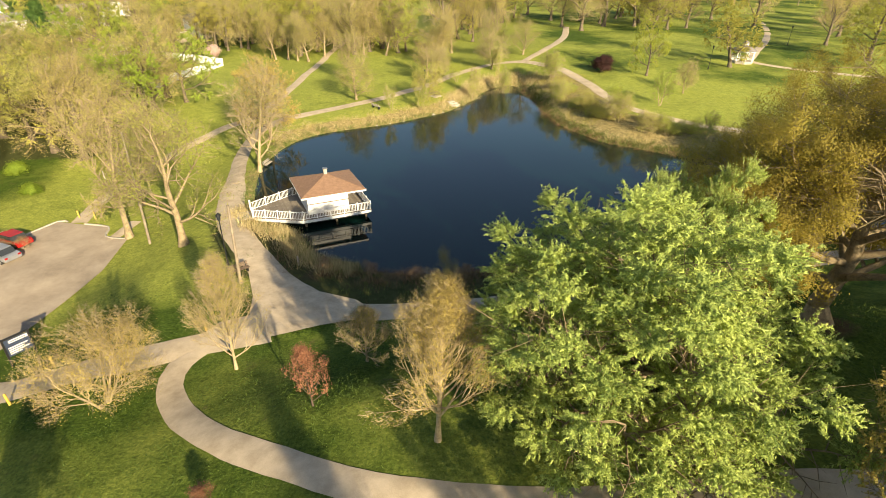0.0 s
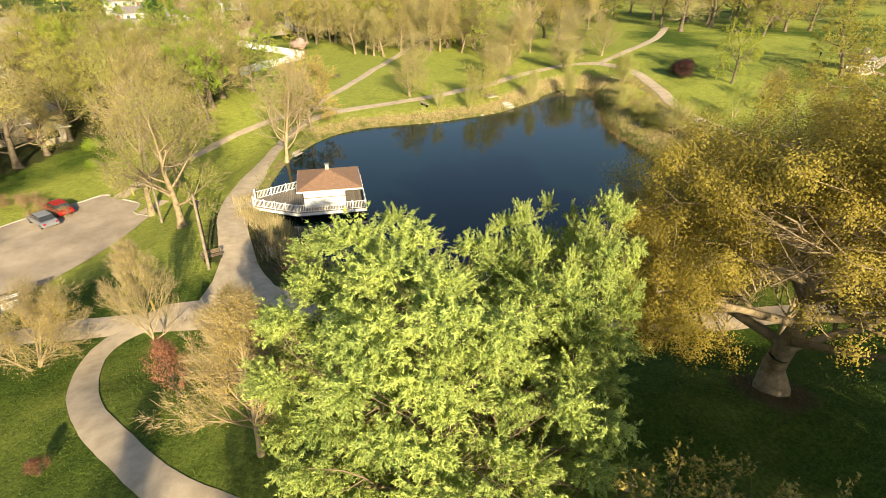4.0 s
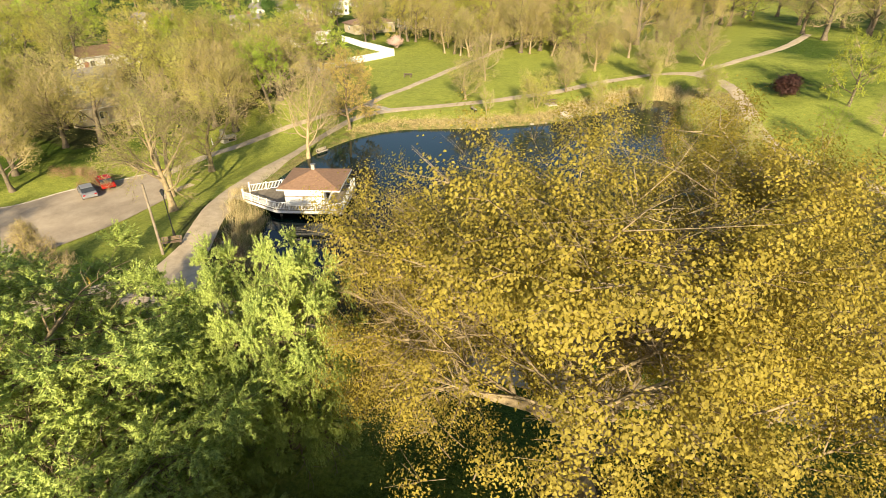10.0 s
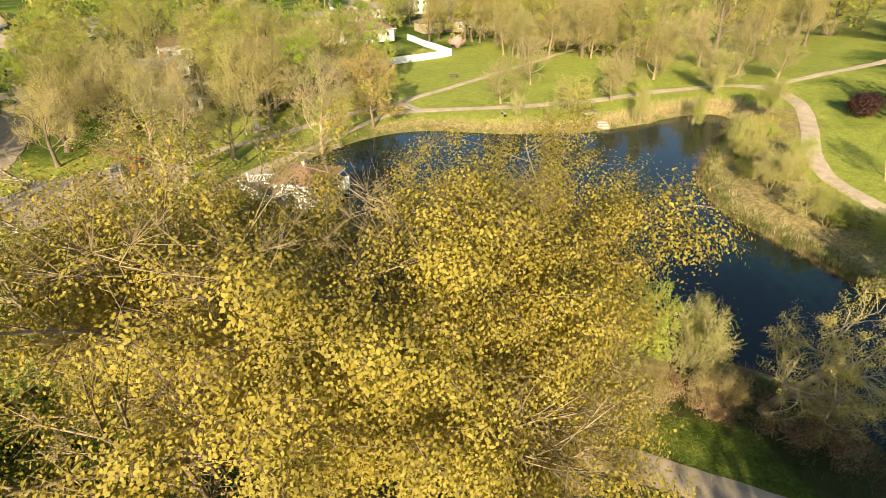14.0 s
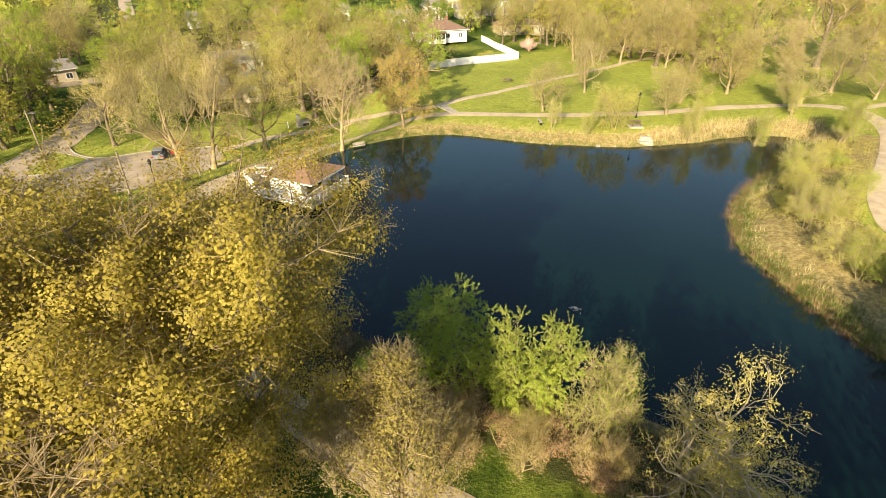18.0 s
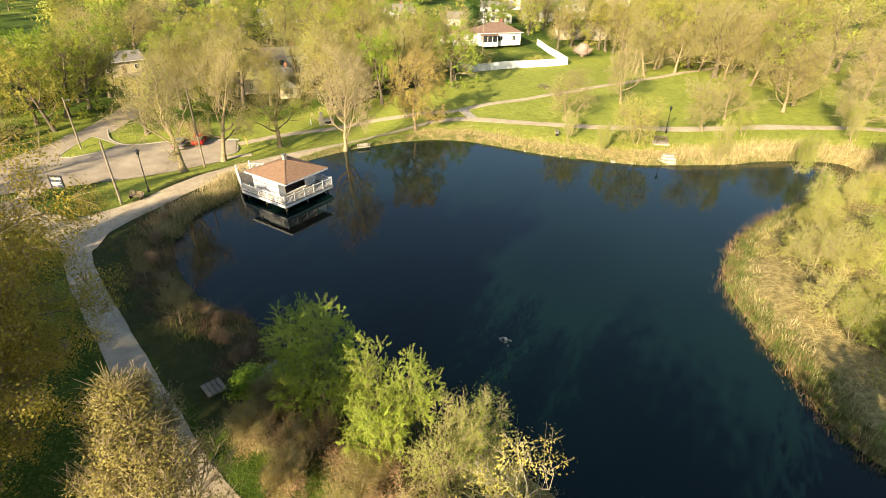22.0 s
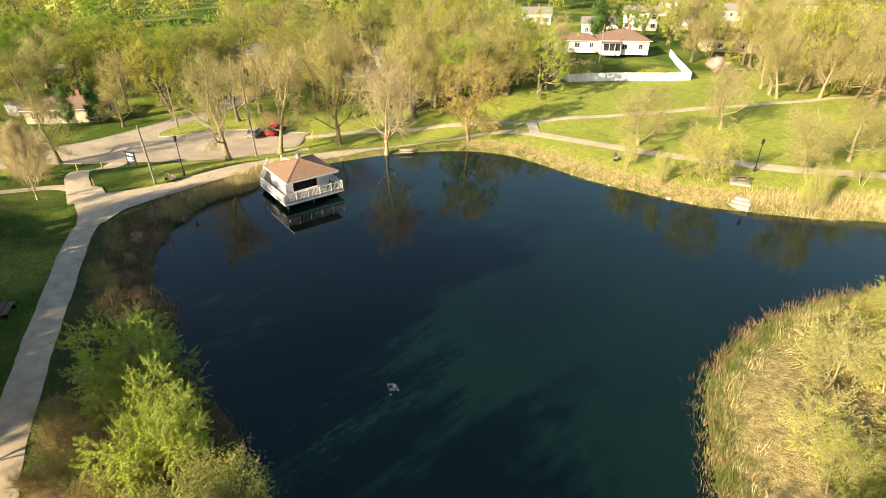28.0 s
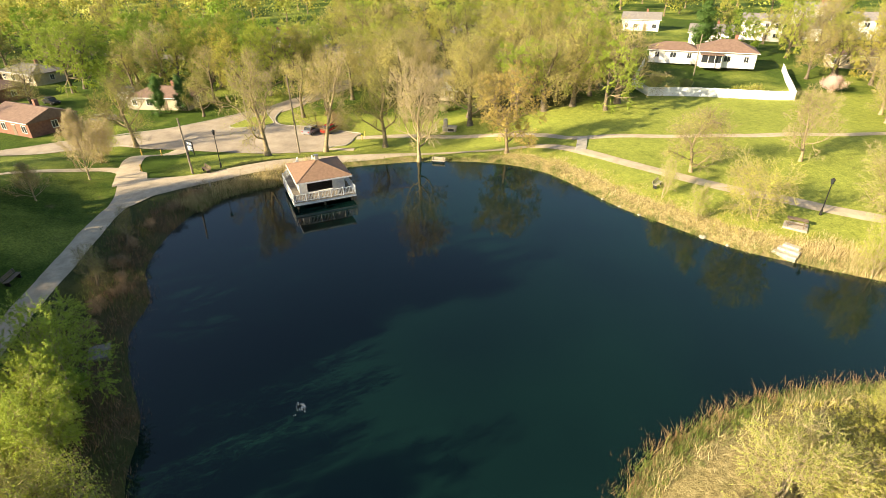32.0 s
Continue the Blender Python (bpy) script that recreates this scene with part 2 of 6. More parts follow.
L_DEEP = foliage("deep green leaves", (0.025, 0.06, 0.012), (0.085, 0.15, 0.03), (0.10, 0.18, 0.03), 0.2)
L_RED = foliage("copper red leaves", (0.085, 0.03, 0.018), (0.36, 0.17, 0.10), (0.36, 0.11, 0.05), 0.22)
L_PURPLE = foliage("dark purple leaves", (0.025, 0.012, 0.012), (0.08, 0.035, 0.03), (0.08, 0.03, 0.02), 0.2)
L_PINK = foliage("pink blossom", (0.42, 0.27, 0.25), (0.70, 0.54, 0.50), (0.6, 0.35, 0.25), 0.25)
L_REED = foliage("dry reed straw", (0.23, 0.165, 0.07), (0.68, 0.57, 0.30), (0.5, 0.38, 0.14), 0.2, 1.3, False)
L_RUSH = foliage("green rush blades", (0.035, 0.065, 0.012), (0.19, 0.24, 0.05), (0.24, 0.26, 0.04), 0.2, 1.3, False)
L_WEED = foliage("low green weeds", (0.025, 0.055, 0.008), (0.13, 0.185, 0.03), (0.14, 0.20, 0.03), 0.2, 0.12)
L_BRUSH = foliage("brown brush twigs", (0.12, 0.065, 0.035), (0.38, 0.235, 0.12), (0.28, 0.16, 0.07), 0.1, 1.3, False)

# ---- mesh helpers ----
def smooth01(v):
    v = np.clip(v, 0.0, 1.0)
    return v * v * (3 - 2 * v)


def mesh_of(name, verts, faces, material, smooth=False):
    """A mesh from numpy vertices and one array of equal faces."""
    me = bpy.data.meshes.new(name)
    verts, faces = np.asarray(verts, np.float32), np.asarray(faces, np.int32)
    k = faces.shape[1]
    me.vertices.add(len(verts))
    me.vertices.foreach_set("co", verts.ravel())
    me.loops.add(faces.size)
    me.loops.foreach_set("vertex_index", faces.ravel())
    me.polygons.add(len(faces))
    me.polygons.foreach_set("loop_start", np.arange(0, faces.size, k, dtype=np.int32))
    me.polygons.foreach_set("loop_total", np.full(len(faces), k, np.int32))
    if smooth:
        me.polygons.foreach_set("use_smooth", np.ones(len(faces), bool))
    me.update(calc_edges=True)
    me.validate()
    me.materials.append(material)
    return me


def part(name, bm, material, parent, label=""):
    """Links a bmesh (or a ready mesh) as one mesh object under a thing or a part."""
    if isinstance(bm, bpy.types.Mesh):
        me = bm
    else:
        me = bpy.data.meshes.new(name)
        bm.to_mesh(me)
        bm.free()
        me.materials.append(material)
    ob = new(name, me)
    ob.parent = parent
    return tagged(ob, label)


def thing(name, m, label, category, group="", kind=""):
    ob = new(name)
    ob.empty_display_size = 0.3
    ob.matrix_world = m
    return tagged(ob, label, category, group, kind)


def box(x0, y0, z0, x1, y1, z1, bevel=0.0, bm=None):
    bm = bm or bmesh.new()
    made = bmesh.ops.create_cube(bm, size=1.0, matrix=Matrix.LocRotScale(((x0 + x1) / 2, (y0 + y1) / 2, (z0 + z1) / 2), None, (abs(x1 - x0), abs(y1 - y0), abs(z1 - z0))))
    if bevel:
        edges = list({e for v in made["verts"] for e in v.link_edges})
        bmesh.ops.bevel(bm, geom=edges, offset=bevel, segments=1, affect="EDGES")
    return bm


def beam(a, b, w, h=None, bm=None):
    """A square bar from a to b."""
    bm = bm or bmesh.new()
    a, b = Vector(a), Vector(b)
    d = b - a
    m = Matrix.Translation((a + b) / 2) @ d.to_track_quat("Z", "Y").to_matrix().to_4x4() @ Matrix.Diagonal((w, h or w, d.length, 1))
    bmesh.ops.create_cube(bm, size=1.0, matrix=m)
    return bm


def tube(a, b, r0, r1=None, sides=10, bm=None):
    bm = bm or bmesh.new()
    a, b = Vector(a), Vector(b)
    d = b - a
    m = Matrix.Translation((a + b) / 2) @ d.to_track_quat("Z", "Y").to_matrix().to_4x4()
    bmesh.ops.create_cone(bm, cap_ends=True, segments=sides, radius1=r0, radius2=r0 if r1 is None else r1, depth=d.length, matrix=m)
    return bm


def prism(pts, z0, z1, bm=None):
    bm = bm or bmesh.new()
    lo = [bm.verts.new((x, y, z0)) for x, y in pts]
    hi = [bm.verts.new((x, y, z1)) for x, y in pts]
    bm.faces.new(hi)
    bm.faces.new(lo[::-1])
    n = len(pts)
    for i in range(n):
        bm.faces.new((lo[i], lo[(i + 1) % n], hi[(i + 1) % n], hi[i]))
    bmesh.ops.recalc_face_normals(bm, faces=bm.faces)
    return bm


# ---- the plan: shore, height of the ground ----
def curve_through(pts, step=1.0, closed=False):
    """Points at even steps on a smooth line through the given ones."""
    p = [np.array(q, float) for q in pts]
    n = len(p)
    out = []
    for i in range(n if closed else n - 1):
        if closed:
            a, b, c, d = p[i - 1], p[i], p[(i + 1) % n], p[(i + 2) % n]
        else:
            a, b, c, d = p[max(i - 1, 0)], p[i], p[i + 1], p[min(i + 2, n - 1)]
        k = max(2, int(np.linalg.norm(c - b) / step))
        for s in np.arange(k) / k:
            out.append(0.5 * (2 * b + (c - a) * s + (2 * a - 5 * b + 4 * c - d) * s ** 2 + (3 * b - a - 3 * c + d) * s ** 3))
    if not closed:
        out.append(p[-1])
    return np.array(out)


SHORE = [(-15.8, 50.6), (-19.6, 53.0), (-21.6, 57.5), (-23.4, 64), (-24.5, 72), (-23.3, 80.5), (-20.6, 85.6), (-16.6, 88.8), (-8.6, 93.4), (-3.6, 97.6), (1.7, 102.6),
         (4.6, 107.4), (7.8, 113.4), (9.4, 118.6), (12.3, 124), (15.6, 127.4), (18.8, 126.4), (20.4, 119), (20.8, 110), (21.2, 103), (21.9, 97), (23.6, 91.4), (27.2, 85.2),
         (31.8, 81.8), (37, 78.8), (41.5, 76), (47, 75.5), (56, 73), (60, 64), (54, 55.5), (46, 54), (40, 57.6), (35, 57.6), (31.6, 56), (28.5, 54.4), (24.4, 53.2),
         (20, 50.2), (15.2, 47.6), (10.6, 47), (5, 43.9), (-3.2, 42.9), (-10.4, 44.4), (-13.6, 47.2)]
shore_line = curve_through(SHORE, 1.2, True)


def shore_distance(x, y):
    """Metres from the shore: positive on land, negative on the water."""
    x, y = np.atleast_1d(np.asarray(x, float)), np.atleast_1d(np.asarray(y, float))
    best, inside = np.full(x.shape, 1e9), np.zeros(x.shape, bool)
    a, b = shore_line, np.roll(shore_line, -1, axis=0)
    for (ax, ay), (bx, by) in zip(a, b):
        dx, dy = bx - ax, by - ay
        s = np.clip(((x - ax) * dx + (y - ay) * dy) / (dx * dx + dy * dy), 0, 1)
        best = np.minimum(best, (x - ax - s * dx) ** 2 + (y - ay - s * dy) ** 2)
        if ay != by:
            inside ^= ((ay > y) != (by > y)) & (x < dx * (y - ay) / dy + ax)
    return np.where(inside, -1, 1) * np.sqrt(best)


def south_rise(x, y):
    """The lawn climbs to the south-east from the main path."""
    return 4.0 * smooth01((34.0 + 0.2 * np.clip(x, -60, 60) - y) / 12) * smooth01((x + 26) / 26)


def land(x, y):
    x, y = np.asarray(x, float), np.asarray(y, float)
    east = smooth01((x + 48) / 22)
    z = 1.2 + (1.5 * smooth01((y - 75) / 30) + np.clip(y - 103, 0, 45) * 0.07) * east * (0.25 + 0.75 * smooth01((x - 4) / 30))
    z = z - 3.4 * smooth01((-22 - x) / 14) * smooth01((100 - y) / 30)
    z = z + 0.10 * np.sin(x * 0.31 + 1.3 * np.sin(y * 0.23)) * np.sin(y * 0.27)
    z = z + south_rise(x, y)
    return z + 0.9 * smooth01((-x - 60) / 60) * smooth01((y - 100) / 40)


def height_at(x, y):
    d = shore_distance(x, y)
    up = land(np.atleast_1d(x), np.atleast_1d(y)) * (1 - np.exp(-np.maximum(d, 0) / 2.8))
    return np.where(d > 0, up, np.maximum(-1.5, 0.4 * d))


def gz(x, y):
    return float(height_at(x, y)[0])


# ---- ground and water ----
def axis(lo, hi, step, far, grow=1.35):
    v, out, s = list(np.arange(lo, hi + step / 2, step)), [], step
    left, right = [], []
    x = lo
    while x > -far:
        s *= grow
        x -= s
        left.append(x)
    x, s = hi, step
    while x < far:
        s *= grow
        x += s
        right.append(x)
    return np.array(left[::-1] + v + right)


gx, gy = axis(-64, 92, 0.9, 2600), axis(4, 152, 0.9, 2600)
GX, GY = np.meshgrid(gx, gy, indexing="ij")
fx, fy = GX.ravel(), GY.ravel()
near = (np.abs(fx) < 130) & (fy > -40) & (fy < 180)
gd = np.full(fx.shape, 60.0)
gd[near] = shore_distance(fx[near], fy[near])
fz = np.where(gd > 0, land(fx, fy) * (1 - np.exp(-np.maximum(gd, 0) / 2.8)), np.maximum(-1.5, 0.4 * gd))
nx, ny = len(gx), len(gy)
gi = (np.arange(nx - 1)[:, None] * ny + np.arange(ny - 1)[None, :]).ravel()
ground_mesh = mesh_of("ground", np.stack([fx, fy, fz], 1), np.stack([gi, gi + ny, gi + ny + 1, gi + 1], 1), M_GROUND, True)
cover = ground_mesh.color_attributes.new("cover", "FLOAT_COLOR", "POINT")
east_bank = smooth01((fx - 14) / 8) * smooth01((fy - 76) / 8) * smooth01((128 - fy) / 10)
north_bank = smooth01((fy - 76) / 10) * (1 - east_bank)
south_bank = smooth01((58 - fy) / 6) * smooth01((fx + 26) / 6)
dry = north_bank * smooth01((4.4 - gd) / 3) * 0.8 + east_bank * smooth01((13 - gd) / 5) * 1.05 + (1 - north_bank - east_bank) * smooth01((3.0 - gd) / 3) * 0.6
weedy = south_bank * smooth01((9.0 - gd) / 4)
mulch = np.maximum(smooth01((3.2 - np.hypot(fx - 25.7, fy - 29.4)) / 2), south_bank * smooth01((6.5 - gd) / 3) * (0.52 + 0.16 * np.sin(fx * 0.9 + 2 * np.sin(fy * 0.7))))
wood_floor = smooth01((-48 - fx) / 8) * smooth01((fy - 56) / 8) * smooth01((104 - fy) / 10) * 0.9
wood_floor = wood_floor * (1 - smooth01((fx + 66) / 4) * smooth01((80 - fy) / 4))
cc = np.stack([np.clip(dry, 0, 1), np.clip(np.maximum(weedy, wood_floor), 0, 1), mulch, np.maximum(smooth01((fy - 58) / 12) * smooth01((fx + 60) / 10) * (1 - 0.75 * smooth01((fx - 22) / 20) * smooth01((fy - 108) / 14)), smooth01((-14 - fx) / 6) * smooth01((fy - 33) / 6) * smooth01((fx + 60) / 8) * 0.75)], 1).astype(np.float32)
cover.data.foreach_set("color", cc.ravel())
tagged(new("ground", ground_mesh), "mown spring grass with bare and weedy patches", "grass", kind="structure")

wx = shore_line + 0.0
bm = bmesh.new()
outward = []
for i in range(len(wx)):
    tdir = wx[(i + 1) % len(wx)] - wx[i - 1]
    nrm = np.array([-tdir[1], tdir[0]]) / np.linalg.norm(tdir)
    outward.append(wx[i] + nrm * 0.7)
ring = [bm.verts.new((x, y, 0.0)) for x, y in outward]
bmesh.ops.triangulate(bm, faces=[bm.faces.new(ring)])
bmesh.ops.recalc_face_normals(bm, faces=bm.faces)
if sum(f.normal.z * f.calc_area() for f in bm.faces) < 0:
    bmesh.ops.reverse_faces(bm, faces=bm.faces)
water_mesh = bpy.data.meshes.new("water")
bm.to_mesh(water_mesh)
bm.free()
water_mesh.materials.append(M_WATER)
tagged(new("water", water_mesh), "dark still pond water reflecting blue sky and trees", "pond", kind="structure")


# ---- paths, road, parking ----
def strip(name, pts, width, material, label, category, lift=0.07, across=4, step=0.9, closed=False):
    c = curve_through(pts, step, closed)
    if c.shape[1] == 3:
        c, width = c[:, :2], c[:, 2]
    tdir = np.gradient(c, axis=0)
    tdir /= np.linalg.norm(tdir, axis=1)[:, None]
    nrm = np.stack([-tdir[:, 1], tdir[:, 0]], 1)
    w = np.interp(np.linspace(0, 1, len(c)), np.linspace(0, 1, len(width)), width) if isinstance(width, (list, tuple)) else np.broadcast_to(width, (len(c),))
    wob = 1 + 0.03 * np.sin(np.arange(len(c)) * 0.9) + 0.02 * np.sin(np.arange(len(c)) * 2.3)
    offs = np.linspace(-0.5, 0.5, across + 1)
    g = c[:, None, :] + nrm[:, None, :] * (offs[None, :, None] * (w * wob)[:, None, None])
    k = across + 1
    x, y = g[..., 0].ravel(), g[..., 1].ravel()
    z = height_at(x, y) + lift + 0.03 + np.where(np.isclose(np.abs(np.tile(offs, len(c))), 0.5), -0.06, 0.0)
    i = (np.arange(len(c) - 1)[:, None] * k + np.arange(across)[None, :]).ravel()
    f = np.stack([i, i + 1, i + k + 1, i + k], 1)
    return tagged(new(name, mesh_of(name, np.stack([x, y, z], 1), f[:, ::-1], material, True)), label, category, kind="structure")


def slab(name, pts, material, label, category, lift=0.05, cell=1.6):
    """A flat area over the ground, from its outline, cut small enough to follow the slope."""
    bm = bmesh.new()
    bm.faces.new([bm.verts.new((x, y, 0)) for x, y in pts])
    xs, ys = [p[0] for p in pts], [p[1] for p in pts]
    for v, lo, hi in ((Vector((1, 0, 0)), min(xs), max(xs)), (Vector((0, 1, 0)), min(ys), max(ys))):
        q = lo + cell
        while q < hi:
            bmesh.ops.bisect_plane(bm, geom=bm.verts[:] + bm.edges[:] + bm.faces[:], plane_co=v * q, plane_no=v)
            q += cell
    co = np.array([v.co[:2] for v in bm.verts])
    for v, z in zip(bm.verts, height_at(co[:, 0], co[:, 1])):
        v.co.z = z + lift
    bmesh.ops.recalc_face_normals(bm, faces=bm.faces)
    if sum(f.normal.z for f in bm.faces) < 0:
        bmesh.ops.reverse_faces(bm, faces=bm.faces)
    for f in bm.faces:
        f.smooth = True
    me = bpy.data.meshes.new(name)
    bm.to_mesh(me)
    bm.free()
    me.materials.append(material)
    return tagged(new(name, me), label, category, kind="structure")


MAIN = [(75, 60), (60, 50), (45, 46.5), (34.2, 43.8), (30.9, 42.9), (26.3, 41), (17.9, 39.2), (8.1, 37.3), (-1.9, 35.5), (-7.5, 35.3), (-12, 37.6), (-15.5, 41.4), (-19.6, 47.1),
        (-22.8, 52.8), (-25.2, 60.5), (-26.9, 67), (-28.7, 74), (-29.6, 80), (-29.2, 86), (-27, 90), (-23.5, 93.6), (-18.7, 98), (-14, 102.5), (-10.2, 106.8), (-6, 112), (-1.2, 119),
        (3, 127.5), (8, 134.5), (14.5, 138.2), (21, 137), (26.2, 131), (29.4, 123.5), (31.6, 114), (33.2, 105), (36.0, 97.2), (40.6, 92.2), (46, 88.6), (52, 86), (61, 82), (74, 76)]
MAIN = [(x, y, 3.0 if -26.5 < x < -11 and y < 64 else 2.3) for x, y in MAIN]
strip("path_main", MAIN, 2.6, M_PATH, "pale gravel walking path round the pond", "path")
slab("path_junction", [(-17.8, 31.6), (-13.5, 31.4), (-9.2, 33.3), (-4.6, 34.6), (-7, 36.8), (-11.4, 38.4), (-14.4, 42), (-17.4, 41.6), (-15.6, 37.2), (-15, 34.4), (-17.0, 33.4)], M_PATH, "worn gravel where the paths meet", "path", 0.115)
strip("path_drive", [(-13, 32.6), (-16.8, 31), (-21.8, 29), (-26.5, 28.2), (-31, 28.2), (-36, 29)], [3.0, 2.6, 2.5, 2.8], M_PATH, "pale gravel path down to the road", "path", 0.08)
LOOP = [(-16.8, 31), (-17.9, 28.4), (-17.5, 26.0), (-15.6, 23.3), (-13.4, 21.3), (-11.0, 19.7), (-7.5, 17.9), (-4.8, 16.6), (-2.1, 15.8), (4, 15.3), (12.2, 15.8), (20, 16.2), (32, 14.5), (48, 12)]
strip("path_loop", LOOP, 1.7, M_PATH, "curving pale concrete footpath on the lawn", "path", 0.075)
strip("path_upper", [(-42.5, 57), (-43.5, 66), (-41.5, 78), (-36.5, 88), (-31.8, 93), (-30.9, 103), (-30.3, 114), (-30.2, 126), (-29.5, 141), (-29.6, 158), (-28, 185)], 1.8, M_PATH, "pale footpath across the meadow", "path", 0.05)
strip("path_lot", [(-36.6, 49.0), (-36.4, 53.2), (-36.1, 57.6)], 1.3, M_PATH, "short pale concrete walk beside the car park", "path", 0.06)
strip("path_gazebo", [(128, 225), (112, 192), (98, 168), (82, 144), (77.5, 135), (90, 127), (108, 122), (140, 114)], 2.0, M_PATH, "pale footpath by the gazebo", "path", 0.05)
strip("path_north", [(21, 137), (30, 150), (38, 170), (44, 195)], 2.0, M_PATH, "pale footpath into the trees", "path", 0.045)
LOT = [(-36, 29), (-34.6, 38), (-33.6, 46), (-34.6, 52.8), (-37.4, 53.4), (-38.4, 55.8), (-45, 57.2), (-47.4, 52), (-49.4, 47), (-51, 41), (-56, 38.6), (-62, 38.4), (-63, 34.6), (-56, 29), (-50, 22.5), (-46.5, 17), (-38.6, 15.5), (-37, 22)]
slab("road_lot", LOT, M_ASPHALT, "sun-bleached asphalt parking area", "car park", 0.09)
strip("road_street", [(-59, 34), (-64, 38), (-80, 45.5), (-120, 60), (-185, 77), (-330, 108)], 6.0, M_ASPHALT, "bleached asphalt side street", "road", 0.10)
strip("road_south", [(-43, 20), (-41.5, 15), (-37.5, 6), (-33, -3), (-28, -16), (-20, -40)], 6.0, M_ASPHALT, "bleached asphalt street", "road", 0.10)
strip("road_far", [(-140, -62), (-128, -20), (-116, 18), (-112, 60)], 7.0, M_ASPHALT, "far asphalt street", "road", 0.10)


def kerb(pts, name="kerb"):
    c = curve_through(pts, 0.8)
    tdir = np.gradient(c, axis=0)
    tdir /= np.linalg.norm(tdir, axis=1)[:, None]
    nrm = np.stack([-tdir[:, 1], tdir[:, 0]], 1)
    z = height_at(c[:, 0], c[:, 1])
    prof = ((-0.11, -0.05), (-0.09, 0.15), (0.09, 0.16), (0.11, -0.05))
    v = np.concatenate([np.stack([c[:, 0] + nrm[:, 0] * o, c[:, 1] + nrm[:, 1] * o, z + h], 1)[:, None, :] for o, h in prof], axis=1).reshape(-1, 3)
    i = (np.arange(len(c) - 1)[:, None] * 4 + np.arange(3)[None, :]).ravel()
    tagged(new(name, mesh_of(name, v, np.stack([i, i + 1, i + 5, i + 4], 1), M_KERB)), "pale concrete kerb", "kerb", kind="structure")


kerb([(-34.6, 52.9), (-37.4, 53.5), (-38.4, 55.9), (-41.6, 56.7)])
kerb([(-43.8, 57.1), (-45.1, 57.3), (-47.5, 52), (-49.5, 47), (-51.1, 41.1), (-56, 38.8), (-62, 38.6)])
kerb([(-37, 23.5), (-38.5, 15.4), (-34.6, 5.4)])
kerb([(-63, 34.4), (-56, 28.8), (-50, 22.3), (-46.5, 16.8), (-40.5, 5)])
island = [(-59, 36.2), (-52, 39.6), (-49.6, 38.4), (-48.8, 33.2), (-50.2, 31.6), (-54, 33.2)]
slab("verge", island, M_GROUND, "small grass island with a pale kerb", "grass", 0.12, 1.0)
kerb(island + island[:1], "kerb_island")

# ---- trees ----
def grow(rng, habit, kids, start, tilt, ratio, rise, wander=0.22, trunk_r=0.03, stems=1):
    """Segments of a tree about 1 high: rows of start, end, radii, level; and the tips with their directions."""
    segs, tips = [], []
    stack = []
    for s in range(stems):
        a = rng.uniform(0, 6.283)
        lean = 0.0 if stems == 1 else rng.uniform(0.15, 0.5)
        base = Vector((math.cos(a), math.sin(a), 0)) * (0.0 if stems == 1 else 0.03)
        stack.append((base, Vector((math.cos(a) * lean, math.sin(a) * lean, 1)).normalized(), 0.62 if habit == "round" else 0.92, trunk_r, 0))
    pieces = (7, 5, 3, 2, 2)
    last = len(kids)
    while stack:
        p, d, length, r, lv = stack.pop()
        n = pieces[min(lv, 4)]
        pts, rad = [p.copy()], [r]
        q, e = p.copy(), d.copy()
        w = wander * (0.25 if lv == 0 else 1.0)
        for i in range(n):
            e = (e + Vector((rng.gauss(0, w), rng.gauss(0, w), rng.gauss(0, w) * 0.7 + rise * (0 if lv == 0 else 1)))).normalized()
            q = q + e * (length / n)
            f = (i + 1) / n
            rr = r * (1 - 0.62 * f) if lv < last else r * (1 - 0.8 * f)
            segs.append((*pts[-1], *q, rad[-1], rr, lv))
            pts.append(q.copy())
            rad.append(rr)
        if lv >= last:
            tips.append((*q, *e))
            tips.append((*pts[-2], *e))
            continue
        k = kids[lv]
        for j in range(k):
            lo = start if lv == 0 else 0.25
            f = lo + (1 - lo) * (j + rng.uniform(0.2, 0.9)) / k
            i = min(int(f * n), n - 1)
            g = f * n - i
            at = pts[i].lerp(pts[i + 1], g)
            axis_d = (pts[i + 1] - pts[i]).normalized()
            side = Vector((rng.gauss(0, 1), rng.gauss(0, 1), rng.gauss(0, 1)))
            if lv == 0:
                ang = j * 2.4 + rng.uniform(-0.5, 0.5)
                side = Vector((math.cos(ang), math.sin(ang), 0))
            side = (side - axis_d * side.dot(axis_d)).normalized()
            th = radians(rng.gauss((tilt if habit == "round" else tilt * 0.62) if lv else tilt * (1.25 - 0.55 * (f - start) / max(1 - start, 0.1)), 8))
            nd = (axis_d * math.cos(th) + side * math.sin(th)).normalized()
            if lv == 0 and habit == "cone":
                nl = length * ratio * (1.12 - 0.85 * (f - start) / (1 - start))
            else:
                nl = length * ratio * rng.uniform(0.75, 1.2)
            stack.append((at, nd, nl, max(rad[i] * (0.62 if lv else 0.5), 0.0012), lv + 1))
        if habit == "round" or lv:
            stack.append((q, e, length * ratio * 0.8, rad[-1], lv + 1))
    return np.array(segs), np.array(tips)


